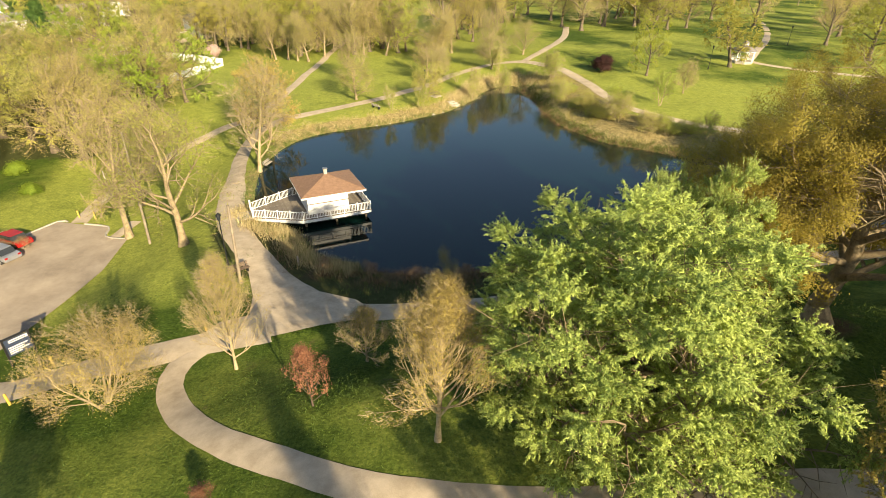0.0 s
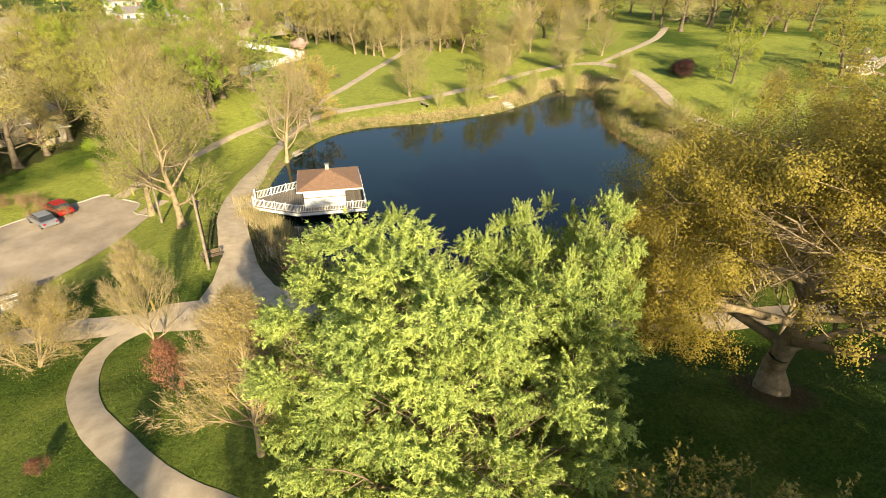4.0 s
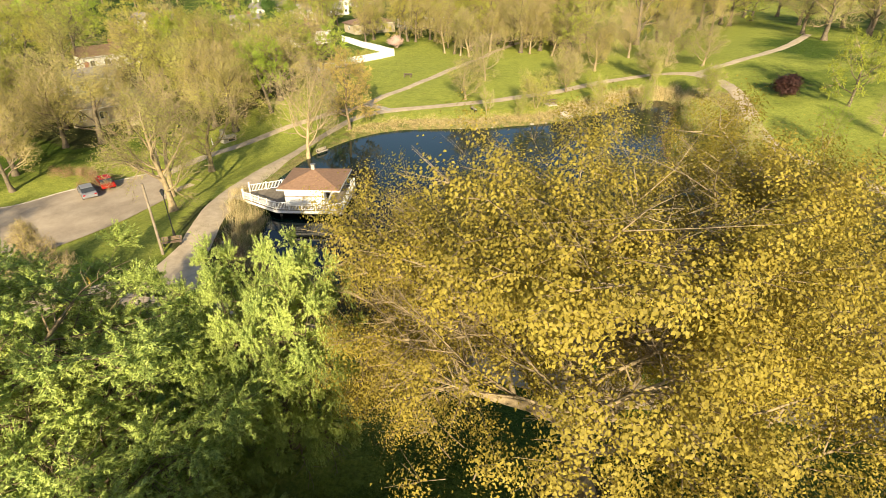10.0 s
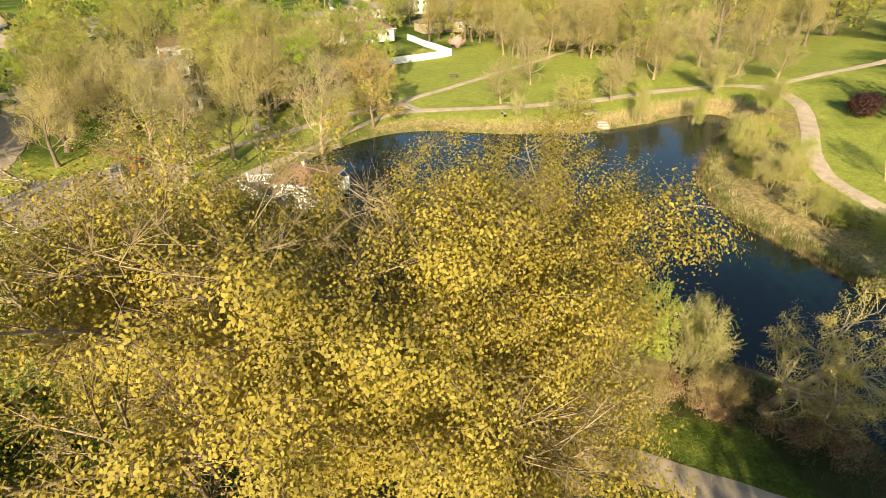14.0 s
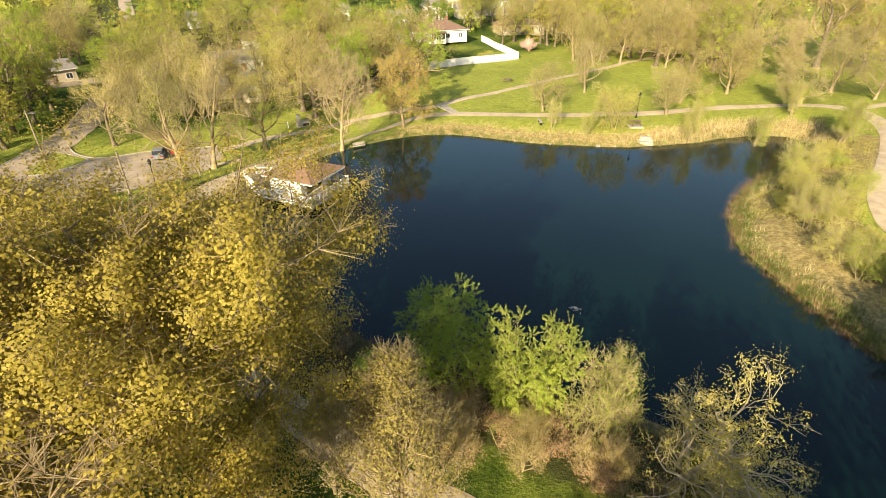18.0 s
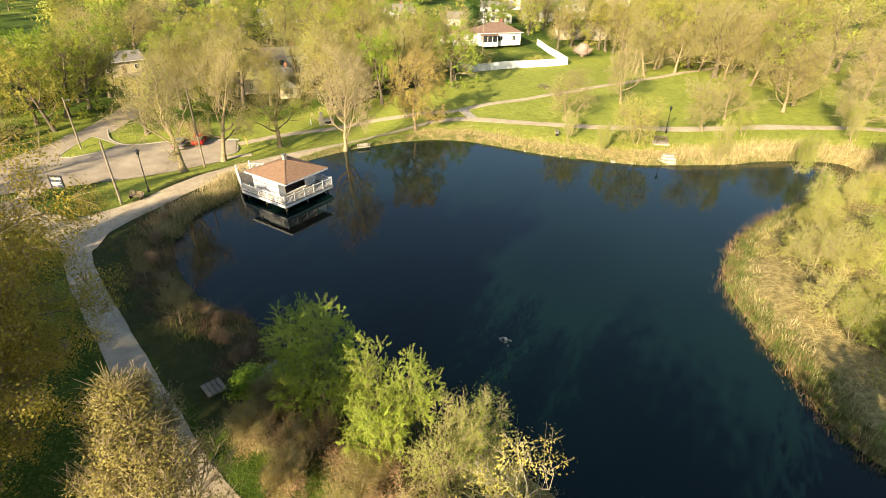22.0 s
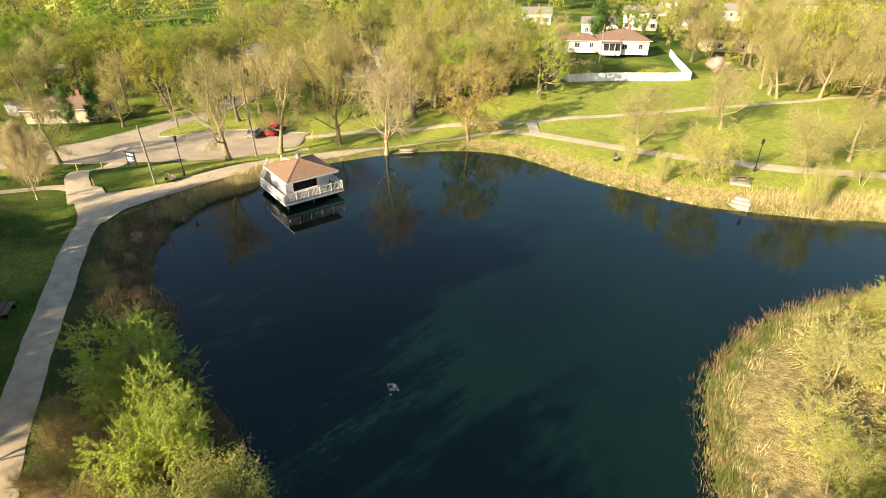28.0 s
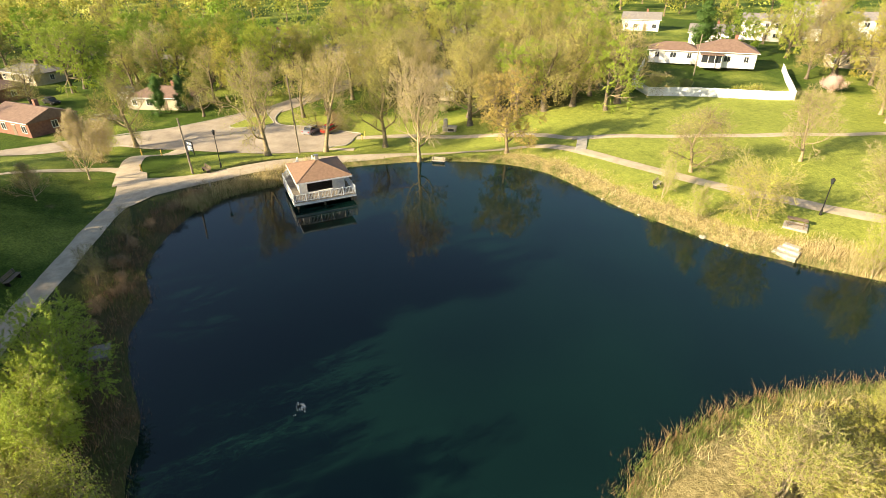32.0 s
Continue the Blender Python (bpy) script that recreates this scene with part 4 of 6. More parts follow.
for x, y, h, r, k in ((-72, 152, 12, 4.5, "far_bare"), (-74, 160, 13, 5, "far_budding"), (-65.7, 161.8, 14, 5, "far_bare"), (-60, 161.5, 14, 5, "far_bare"), (-58, 167, 15, 5, "far_bare"), (-64.7, 173, 15, 5.5, "far_budding"), (-76, 180, 13, 5, "far_bare"),
                      (-95, 160, 14, 5.5, "far_willow"), (-102, 172, 14, 5.5, "far_bare"), (-96, 185, 14, 5, "far_bare"), (-110, 180, 14, 5, "far_bare"), (-70, 205, 15, 6, "far_bare"), (-108, 212, 15, 6, "far_bare"), (-52, 176, 15, 5.5, "far_bare")):
    plant(k, "garden_tree", x, y, h, r, "twiggy tree between the northern houses", "trees between the northern houses")
plant("red_bush", "copper_bush", -45.1, 163.2, 4.0, 2.2, "red-leaved shrub among bare trees")
plant("gold_shrub", "willow_bush", -2.4, 106.0, 7.0, 3.8, "bright yellow-green bushy young tree beside the path")

for x, y, h, r in ((-8.6, 98.2, 5, 1.4), (7.1, 112.3, 7.0, 2.0), (13.9, 118.9, 7.5, 2.2), (4.2, 121.8, 4.5, 1.8), (-3.4, 100.3, 5.0, 1.3), (14.4, 131.5, 6, 2.0)):
    plant("sapling", "sapling_tree", x, y, h, r, "thin sapling with fresh yellow-green buds", "saplings on the north bank", lean=(0, 6))
plant("sapling", "willow_bush", 25.6, 122.0, 6.0, 3.4, "round yellow-green bush near the path")
plant("purple_bush", "purple_bush", 36.4, 123.3, 3.7, 2.5, "dark purple-leaved bush on the lawn")
plant("far_willow", "leafy_tree", 46.1, 121.0, 12.0, 4.3, "upright light green tree on the lawn")
plant("bare", "bare_tree", 49.4, 108.5, 7.2, 2.6, "slim bare tan tree on the lawn")
plant("sapling", "sapling_tree", 41.6, 99.8, 6.6, 2.4, "thin yellow-green sapling on the lawn", "saplings on the east bank")
# east bank
for x, y, h, r in ((30.8, 90.2, 5.4, 3.2), (35.4, 86.2, 3.6, 2.6), (26.8, 98.8, 3.8, 1.9), (32.6, 93.0, 4.2, 2.4), (25.6, 108.4, 3.2, 1.6)):
    plant("gold_shrub", "willow_bush", x, y, h, r, "broad feathery yellow-green shrub on two pale stems", "shrubs on the east bank")
for x, y, h, r in ((37.3, 84.4, 4.2, 1.6), (23.0, 106.1, 5.0, 2.2), (24.6, 119.5, 4.8, 2.2), (43, 83, 5, 2.4), (31.6, 99.6, 4.4, 2.0)):
    plant("sapling", "willow_bush", x, y, h, r, "pale-stemmed shrub with fresh yellow-green buds", "shrubs on the east bank", lean=(0, 10))
for x, y, s in ((29.0, 92.8, 0.9), (31.5, 94.2, 1.0), (27.2, 97.4, 1.0), (27.6, 94.6, 0.7), (26.0, 100.4, 0.8), (24.0, 107.4, 0.8), (36.4, 90.4, 0.9), (38.0, 88.0, 0.9),
                (38.6, 85.2, 0.8), (26.8, 110.6, 0.8), (41.5, 86.5, 0.9), (25.4, 114.6, 0.9)):
    plant("flat", "low_bush", x, y, 2.0 * s, 2.1 * s, "low spreading yellow-green bush on the bank", "low bushes on the east bank")
# south bank thicket
plant("willow", "willow_tree", 24.4, 49.0, 8.4, 3.7, "rounded bright green willow at the water's edge", "willows on the south bank")
plant("willow", "willow_tree", 29.0, 50.7, 7.2, 2.9, "bright green willow with pale leaning stems", "willows on the south bank")
plant("snag", "bare_tree", 37.4, 52.9, 12.4, 5.2, "pale crooked bare tree with dry tufts over the water", lean=(7, 4))
plant("gold_shrub", "willow_bush", 32.2, 51.8, 5.8, 2.7, "golden-green shrubby tree with pale stems at the water's edge", "shrubs on the south bank")
plant("sapling", "willow_bush", 32.8, 54.4, 6.0, 2.2, "yellow-green shrub at the water's edge", "shrubs on the south bank")
plant("tan_cone", "tan_tree", 30.5, 39.8, 12.2, 2.9, "tall slim tan tree with dry buds beside the path")
plant("cone_bare", "bare_tree", 26.0, 38.6, 8.0, 2.0, "thin bare tan tree beside the path")
for x, y, s in ((21.6, 46.0, 0.9), (23.8, 46.0, 1.0), (26.8, 46.6, 1.2), (29.4, 47.6, 1.1), (31.6, 48.8, 1.2), (34.6, 49.6, 1.1), (24.6, 44.2, 0.9), (28.4, 45.0, 1.0), (38.4, 50.6, 1.2), (41.4, 51.4, 1.2),
                (6.0, 42.2, 0.6), (2.4, 41.4, 0.6), (-2.0, 41.0, 0.55), (-6.4, 41.6, 0.6), (-10.8, 42.4, 0.6), (8.4, 43.8, 0.55), (13.2, 44.4, 0.6), (10.6, 44.8, 0.5), (16.0, 45.2, 0.55)):
    plant("brush", "brush_bush", x, y, 2.4 * s, 1.7 * s, "tangle of dry brown brush twigs", "brush on the south bank")
for x, y, s in ((20.6, 44.6, 0.9), (22.4, 47.8, 0.8), (28.0, 49.0, 0.8)):
    plant("green_bush", "green_bush", x, y, 2.2 * s, 1.9 * s, "low fresh green bush", "bushes on the south bank")
plant("bare", "sapling_tree", 9.4, 42.0, 4.2, 1.4, "thin bare sapling on the bank")
plant("bare", "sapling_tree", 1.0, 40.2, 3.8, 1.2, "thin bare sapling on the bank")
for x, y, h, r in ((24.8, 44.0, 3.6, 1.7), (28.2, 45.2, 4.0, 1.9), (31.4, 47.4, 4.2, 1.9), (26.6, 47.0, 3.4, 1.6), (34.8, 50.0, 4.0, 1.8), (22.2, 45.4, 2.8, 1.4), (30.4, 49.6, 3.6, 1.6)):
    plant("fan", "tan_bush", x, y, h, r, "tall tan twiggy shrub in the thicket", "tan shrubs on the south bank")

# ---- the boathouse on its deck ----
def boathouse():
    yaw = math.degrees(math.atan2(0.415, 0.91))
    hall = thing("boathouse", pose(-14.7, 52.0, 0, 0, 0, yaw), "white boathouse with brown hip roof and railed deck over water", "boathouse")
    outline = [(0, 0), (7.7, 0), (7.7, 7.5), (0.3, 7.4), (-4.7, 4.9), (-4.9, 2.8)]
    top = 0.98
    frame_ob = part("deck_frame", prism(outline, 0.62, top - 0.05), M_WHITE, hall, "white fascia under the deck boards")
    # one near-black slab puts the shade under the deck into colour
    part("underdeck_shade", prism([(0.15, 0.12), (7.58, 0.12), (7.58, 7.38), (0.4, 7.28), (-4.5, 4.8), (-4.7, 2.9)], 0.45, 0.617), M_DARK, hall, "near-black slab standing for the shade under the deck")

    def span(u):
        """Where the outline crosses a line of constant u."""
        ys = []
        for (ax, ay), (bx, by) in zip(outline, outline[1:] + outline[:1]):
            if (ax - u) * (bx - u) < 0:
                ys.append(ay + (by - ay) * (u - ax) / (bx - ax))
        return min(ys), max(ys)

    u = -4.82
    while u < 7.68:
        lo, hi = span(u)
        part("plank", box(u - 0.11, lo + 0.02, top - 0.048, u + 0.11, hi - 0.02, top), M_DECK, frame_ob)
        u += 0.235
    for x, y in ((0.4, 0.5), (3.8, 0.5), (7.2, 0.5), (7.2, 3.7), (7.2, 7.0), (3.8, 7.0), (0.6, 7.0), (-2.4, 2.2), (-2.2, 5.6)):
        part("support_post", tube((x, y, -1.6), (x, y, 0.63), 0.13), M_WOOD, hall, "dark wooden pile")
    # railing
    post_me, bal_me = bpy.data.meshes.new("post"), bpy.data.meshes.new("baluster")
    bm = box(-0.055, -0.055, 0, 0.055, 0.055, 1.02, 0.012)
    box(-0.075, -0.075, 1.02, 0.075, 0.075, 1.06, 0.01, bm)
    bm.to_mesh(post_me)
    bm.free()
    bm = box(-0.022, -0.022, 0.1, 0.022, 0.022, 0.9)
    bm.to_mesh(bal_me)
    bm.free()
    post_me.materials.append(M_WHITE)
    bal_me.materials.append(M_WHITE)
    inner = [(0.06, 0.07), (7.62, 0.07), (7.62, 7.42), (0.34, 7.32), (-4.62, 4.86), (-4.82, 2.86)]
    runs = [(inner[5], inner[0]), (inner[0], inner[1]), (inner[1], inner[2]), (inner[2], inner[3]), (inner[3], inner[4])]
    for a, b in runs:
        a, b = Vector((*a, top)), Vector((*b, top))
        d = b - a
        n = max(2, round(d.length / 1.6))
        rail = part("railing", beam(a + Vector((0, 0, 0.92)), b + Vector((0, 0, 0.92)), 0.09, 0.06), M_WHITE, hall)
        part("bottom_rail", beam(a + Vector((0, 0, 0.12)), b + Vector((0, 0, 0.12)), 0.05, 0.06), M_WHITE, rail)
        for i in range(n):
            q = a + d * (i / n)
            part("post", post_me, None, rail).location = q
        m = int(d.length / 0.17)
        for i in range(1, m):
            if min(abs(i / m - j / n) for j in range(n + 1)) * d.length > 0.09:
                part("baluster", bal_me, None, rail).location = a + d * (i / m)
    for y in (2.86, 4.86):
        part("gate_post", box(-4.86, y - 0.09, top - 0.4, -4.68, y + 0.09, top + 1.25, 0.02), M_WHITE, hall)
    part("ramp", prism([(-4.7, 4.85), (-4.9, 2.85), (-6.4, 3.0), (-6.2, 5.0)], 0.78, 0.95), M_STONE, hall, "short pale ramp to the shore")
    # walls: a plinth, clapboards, corner boards
    x0, x1, y0, y1, e = 0.9, 5.4, 1.2, 6.7, 3.25
    th = 0.14
    part("wall", box(x0, y0, top, x1, y0 + th, e), M_WHITE, hall)
    part("wall", box(x0, y1 - th, top, x1, y1, e), M_WHITE, hall)
    part("wall", box(x0, y0 + th, top, x0 + th, y1 - th, e), M_WHITE, hall)
    for a, b in ((y0 + th, 1.9 + 0.2), (5.2, y1 - th)):
        part("wall", box(x1 - th, a, top, x1, b, e), M_WHITE, hall)
    part("lintel", box(x1 - th, 2.1, e - 0.2, x1, 5.2, e), M_WHITE, hall)
    # solid near-black box: the unlit interior is painted, not left to shading
    part("interior_shade", box(x0 + th + 0.01, y0 + th + 0.01, top + 0.005, x0 + 1.4, y1 - th - 0.01, e), M_DARK, hall, "near-black box standing for the unlit interior")
    part("sill", box(x1 - 0.2, 2.1, top + 0.0, x1 + 0.06, 5.2, top + 0.14), M_WHITE, hall)
    z = top + 0.16
    k = 0
    while z < e - 0.05:
        part("clapboard", box(x0 - 0.03, y0 - 0.028 - 0.012 * (k % 2), z, x1 + 0.02, y0 + 0.004, z + 0.155), M_WHITE, hall)
        for a, b in ((y0, 2.1), (5.2, y1)):
            part("clapboard", box(x1 - 0.004, a, z, x1 + 0.028 + 0.012 * (k % 2), b, z + 0.155), M_WHITE, hall)
        z += 0.17
        k += 1
    part("trim_band", box(x0 - 0.05, y0 - 0.07, 2.16, x1 + 0.05, y0 - 0.02, 2.24), M_WOOD, hall, "dark trim line")
    for x, y in ((x0 - 0.02, y0 - 0.05), (x1 - 0.06, y0 - 0.05), (x1 - 0.05, y1 - 0.08)):
        part("corner_board", box(x, y, top, x + 0.1, y + 0.1, e), M_WHITE, hall)
    # pyramid roof with eaves
    rx0, rx1, ry0, ry1 = 0.2, 7.4, 0.65, 7.25
    peak, apex = Vector((3.75, 3.9, 4.5)), 4.5
    bm = bmesh.new()
    low = [bm.verts.new(p) for p in ((rx0, ry0, 3.12), (rx1, ry0, 3.12), (rx1, ry1, 3.12), (rx0, ry1, 3.12))]
    up = [bm.verts.new(p) for p in ((rx0, ry0, 3.26), (rx1, ry0, 3.26), (rx1, ry1, 3.26), (rx0, ry1, 3.26))]
    tip = bm.verts.new(peak)
    bm.faces.new(low[::-1])
    for i in range(4):
        bm.faces.new((low[i], low[(i + 1) % 4], up[(i + 1) % 4], up[i]))
        bm.faces.new((up[i], up[(i + 1) % 4], tip))
    roof = part("roof", bm, M_SHINGLE, hall, "brown shingle hip roof")
    for a, b in (((rx0, ry0), (rx1, ry0)), ((rx1, ry0), (rx1, ry1)), ((rx1, ry1), (rx0, ry1)), ((rx0, ry1), (rx0, ry0))):
        part("fascia", beam((*a, 3.14), (*b, 3.14), 0.06, 0.17), M_WHITE, roof)
    for x, y in ((rx0, ry0), (rx1, ry0), (rx1, ry1), (rx0, ry1)):
        part("hip_cap", beam((x, y, 3.28), peak + Vector((0, 0, 0.02)), 0.16, 0.03), M_SHINGLE, roof)
    # courses of shingles on the four slopes
    for s in range(1, 12):
        f = s / 12
        zc = 3.26 + f * (apex - 3.26)
        cx0, cx1, cy0, cy1 = rx0 + f * (peak.x - rx0), rx1 + f * (peak.x - rx1), ry0 + f * (peak.y - ry0), ry1 + f * (peak.y - ry1)
        for a, b in (((cx0, cy0), (cx1, cy0)), ((cx1, cy0), (cx1, cy1)), ((cx1, cy1), (cx0, cy1)), ((cx0, cy1), (cx0, cy0))):
            part("shingle_course", beam((*a, zc - 0.004), (*b, zc - 0.004), 0.03, 0.022), M_SHINGLE, roof)
    chim = part("chimney", box(3.5, 3.75, 4.2, 3.9, 4.15, 5.05, 0.02), M_STONE, hall, "square pale chimney")
    part("cap", box(3.43, 3.68, 5.05, 3.97, 4.22, 5.12, 0.015), M_STEEL, chim, "metal cap")


boathouse()


# ---- houses ----
HOUSE_SPOTS = []


def window_part(parent, m, w, h, name="window"):
    ob = part(name, box(-w / 2, -0.05, 0, w / 2, 0.03, h), M_GLASS, parent)
    ob.matrix_local = m
    fr = bmesh.new()
    for a, b, c, d in ((-w / 2 - 0.08, -0.08, w / 2 + 0.08, 0.0), (-w / 2 - 0.08, h, w / 2 + 0.08, h + 0.08), (-w / 2 - 0.08, 0, -w / 2, h), (w / 2, 0, w / 2 + 0.08, h), (-0.03, 0, 0.03, h)):
        box(a, -0.09, b, c, -0.02, d, 0.0, fr)
    part("frame", fr, M_WHITE, ob)
    return ob


def house(x, y, yaw, w, d, h, wall_mat, roof_mat, label, rise=1.9, hip=False, windows=4, door=True, chimney=True, base=None, wing=None):
    """A house with its long front facing -y before it is turned."""
    HOUSE_SPOTS.append((x, y))
    z = gz(x, y) if base is None else base
    home = thing("house", pose(x, y, z, 0, 0, yaw), label, "house", "houses round the park")
    blocks = [(-w / 2, -d / 2, w / 2, d / 2)] + ([wing] if wing else [])
    for k, (x0, y0, x1, y1) in enumerate(blocks):
        hh = h if k == 0 else h - 0.5
        part("wall", box(x0, y0, -0.4, x1, y1, hh), wall_mat, home)
        o = 0.5
        bm = bmesh.new()
        ww, dd = x1 - x0, y1 - y0
        along_x = ww >= dd
        rr = rise if k == 0 else rise * 0.8
        e = [bm.verts.new(p) for p in ((x0 - o, y0 - o, hh), (x1 + o, y0 - o, hh), (x1 + o, y1 + o, hh), (x0 - o, y1 + o, hh))]
        e2 = [bm.verts.new(v.co + Vector((0, 0, 0.18))) for v in e]
        inset = (min(ww, dd) / 2 + o) if hip else 0.0
        mx, my = (x0 + x1) / 2, (y0 + y1) / 2
        if along_x:
            r = [bm.verts.new((x0 - o + inset, my, hh + rr)), bm.verts.new((x1 + o - inset, my, hh + rr))]
            tops = [(e2[0], e2[1], r[1], r[0]), (e2[1], e2[2], r[1]), (e2[2], e2[3], r[0], r[1]), (e2[3], e2[0], r[0])]
        else:
            r = [bm.verts.new((mx, y0 - o + inset, hh + rr)), bm.verts.new((mx, y1 + o - inset, hh + rr))]
            tops = [(e2[0], e2[1], r[0]), (e2[1], e2[2], r[1], r[0]), (e2[2], e2[3], r[1]), (e2[3], e2[0], r[0], r[1])]
        bm.faces.new(e[::-1])
        for i in range(4):
            bm.faces.new((e[i], e[(i + 1) % 4], e2[(i + 1) % 4], e2[i]))
        for f in tops:
            bm.faces.new(f)
        bmesh.ops.recalc_face_normals(bm, faces=bm.faces)
        roof = part("roof", bm, roof_mat, home)
        part("gutter", box(x0 - o - 0.06, y0 - o - 0.08, hh + 0.02, x1 + o + 0.06, y0 - o, hh + 0.16), M_WHITE, roof)
        if chimney and k == 0:
            part("chimney", box(mx + 1.2, my + 0.4, hh + rr * 0.5, mx + 1.9, my + 1.1, hh + rr + 0.9, 0.02), M_BRICK, roof)
    storeys = 2 if h > 4.2 else 1
    for s in range(storeys):
        for i in range(windows):
            u = -w / 2 + w * (i + 0.5) / windows
            if door and s == 0 and i == windows // 2:
                dr = part("door", box(u - 0.5, -d / 2 - 0.05, 0.05, u + 0.5, -d / 2 + 0.02, 2.1), M_WOOD, home)
                part("frame", box(u - 0.6, -d / 2 - 0.03, 2.1, u + 0.6, -d / 2 + 0.02, 2.2), M_WHITE, dr)
                continue
            window_part(home, Matrix.Translation((u, -d / 2, 0.95 + 2.7 * s)), 1.3 if i % 2 else 0.9, 1.2)
        for sx, ang in ((-1, -90), (1, 90)):
            window_part(home, Matrix.Translation((sx * w / 2, 0.3, 1.0 + 2.7 * s)) @ pose(0, 0, 0, 0, 0, ang), 1.0, 1.2)
    return home


# the white house behind the white fence
white_home = house(-84.6, 139.4, 70, 12, 9, 2.9, M_OLDWHITE, M_SHINGLE_RED, "white single-storey house with a reddish-brown hip roof and screened porch", 2.4, True, 3, False, True, 2.6)
porch = part("porch", box(-5.6, -6.4, -0.3, -1.2, -4.52, 0.8), M_OLDWHITE, white_home, "screened porch")
for u in (-5.55, -4.1, -2.7, -1.3):
    part("post", box(u - 0.06, -6.38, 0.8, u + 0.06, -6.26, 2.5), M_WHITE, porch)
part("screen", box(-5.5, -6.32, 0.81, -1.3, -4.55, 2.45), M_GLASS, porch, "dark insect screen")
part("roof", prism([(-5.9, -6.8), (-0.9, -6.8), (-0.9, -4.4), (-5.9, -4.4)], 2.5, 2.64), M_SHINGLE_RED, porch)
house(-90.6, 129.2, 70, 11, 6.5, 2.5, M_OLDWHITE, M_SHINGLE_RED, "low white wing with a reddish-brown roof", 1.7, True, 3, False, False, 2.4)
# northern gardens
house(-84, 172, 62, 15, 8, 2.8, M_TAN, M_SHINGLE_RED, "low tan house with a reddish-brown roof", 1.8, True, 5)
house(-76, 190, 55, 12, 8, 5.4, M_OLDWHITE, M_SHINGLE_GREY, "two-storey white house with rows of windows", 1.8, False, 4)
house(-126, 169, 60, 11, 8, 5.2, M_OLDWHITE, M_SHINGLE_GREY, "two-storey white house among trees", 2.0, False, 4)
house(-123, 186, 60, 11, 8, 3.2, M_OLDWHITE, M_SHINGLE_GREY, "white house with grey roof among trees", 2.2, False, 3)
house(-124, 202, 58, 13, 8, 5.2, M_OLDWHITE, M_SHINGLE_GREY, "wide two-storey white house", 2.2, False, 5)
house(-84, 220, 50, 14, 9, 5.4, M_OLDWHITE, M_SHINGLE_GREY, "two-storey pale house at the wood's edge", 2.0, False, 5)
house(-134, 238, 50, 13, 9, 5.2, M_OLDWHITE, M_SHINGLE_GREY, "far white two-storey house", 2.2, False, 4)
house(-118, 150, 66, 11, 8, 3.0, M_OLDWHITE, M_SHINGLE_GREY, "white house behind a bright green tree", 2.2, False, 4)
house(-150, 140, 70, 12, 8, 3.4, M_OLDWHITE, M_SHINGLE_GREY, "far white house among trees", 2.2, False, 4)
house(-160, 205, 60, 13, 8, 5.2, M_OLDWHITE, M_SHINGLE_GREY, "far white two-storey house", 2.2, False, 4)
# western gardens
tan_home = house(-77, 74, 58, 14, 8, 2.9, M_TAN, M_SHINGLE_GREY, "tan single-storey house with a white front gable in the wood", 2.0, False, 4, True, True, None, (2.2, -8.2, 6.4, -3.2))
gable_bm = prism([(2.2, 0), (6.4, 0), (4.3, 1.5)], 8.26, 8.36)
bmesh.ops.rotate(gable_bm, verts=gable_bm.verts, matrix=Matrix.Rotation(radians(90), 3, "X"))
bmesh.ops.translate(gable_bm, verts=gable_bm.verts, vec=(0, -0.5, 2.5))
part("gable", gable_bm, M_WHITE, tan_home, "white boarded gable")
window_part(tan_home, Matrix.Translation((4.3, -8.2, 0.9)), 1.8, 1.2)
house(-98, 82, 75, 12, 8, 2.8, M_OLDWHITE, M_SHINGLE_GREY, "pale house deeper in the west wood", 2.0, False, 4)
house(-110, 96, 75, 13, 8, 3.0, M_OLDWHITE, M_SHINGLE, "pale single-storey house among trees", 2.0, False, 4)
house(-118, 42, 100, 13, 8, 3.0, M_TAN, M_SHINGLE_GREY, "tan single-storey house by the street", 2.0, False, 4)
house(-66, 13, 84, 13.5, 8, 2.5, M_TAN, M_SHINGLE_RED, "tan house with a reddish-brown roof behind conifers", 1.7, True, 4)
house(-49.5, -5.0, 66, 12, 8.5, 2.7, M_BRICK, M_SHINGLE_RED, "low brick house with a reddish-brown roof", 1.9, False, 4)
house(-92, -34, 66, 14, 8, 2.7, M_TAN, M_SHINGLE_GREY, "low grey-roofed house beside a lawn", 1.8, True, 4)
house(-74, -30, 66, 11, 8, 2.7, M_BRICK, M_SHINGLE_RED, "low brick house further down the street", 1.8, True, 4)
house(-150, 12, 80, 13, 8, 3.0, M_OLDWHITE, M_SHINGLE_GREY, "far pale single-storey house", 2.0, False, 4)
house(-170, 100, 80, 13, 8, 3.0, M_OLDWHITE, M_SHINGLE_GREY, "far pale house among trees", 2.0, False, 4)


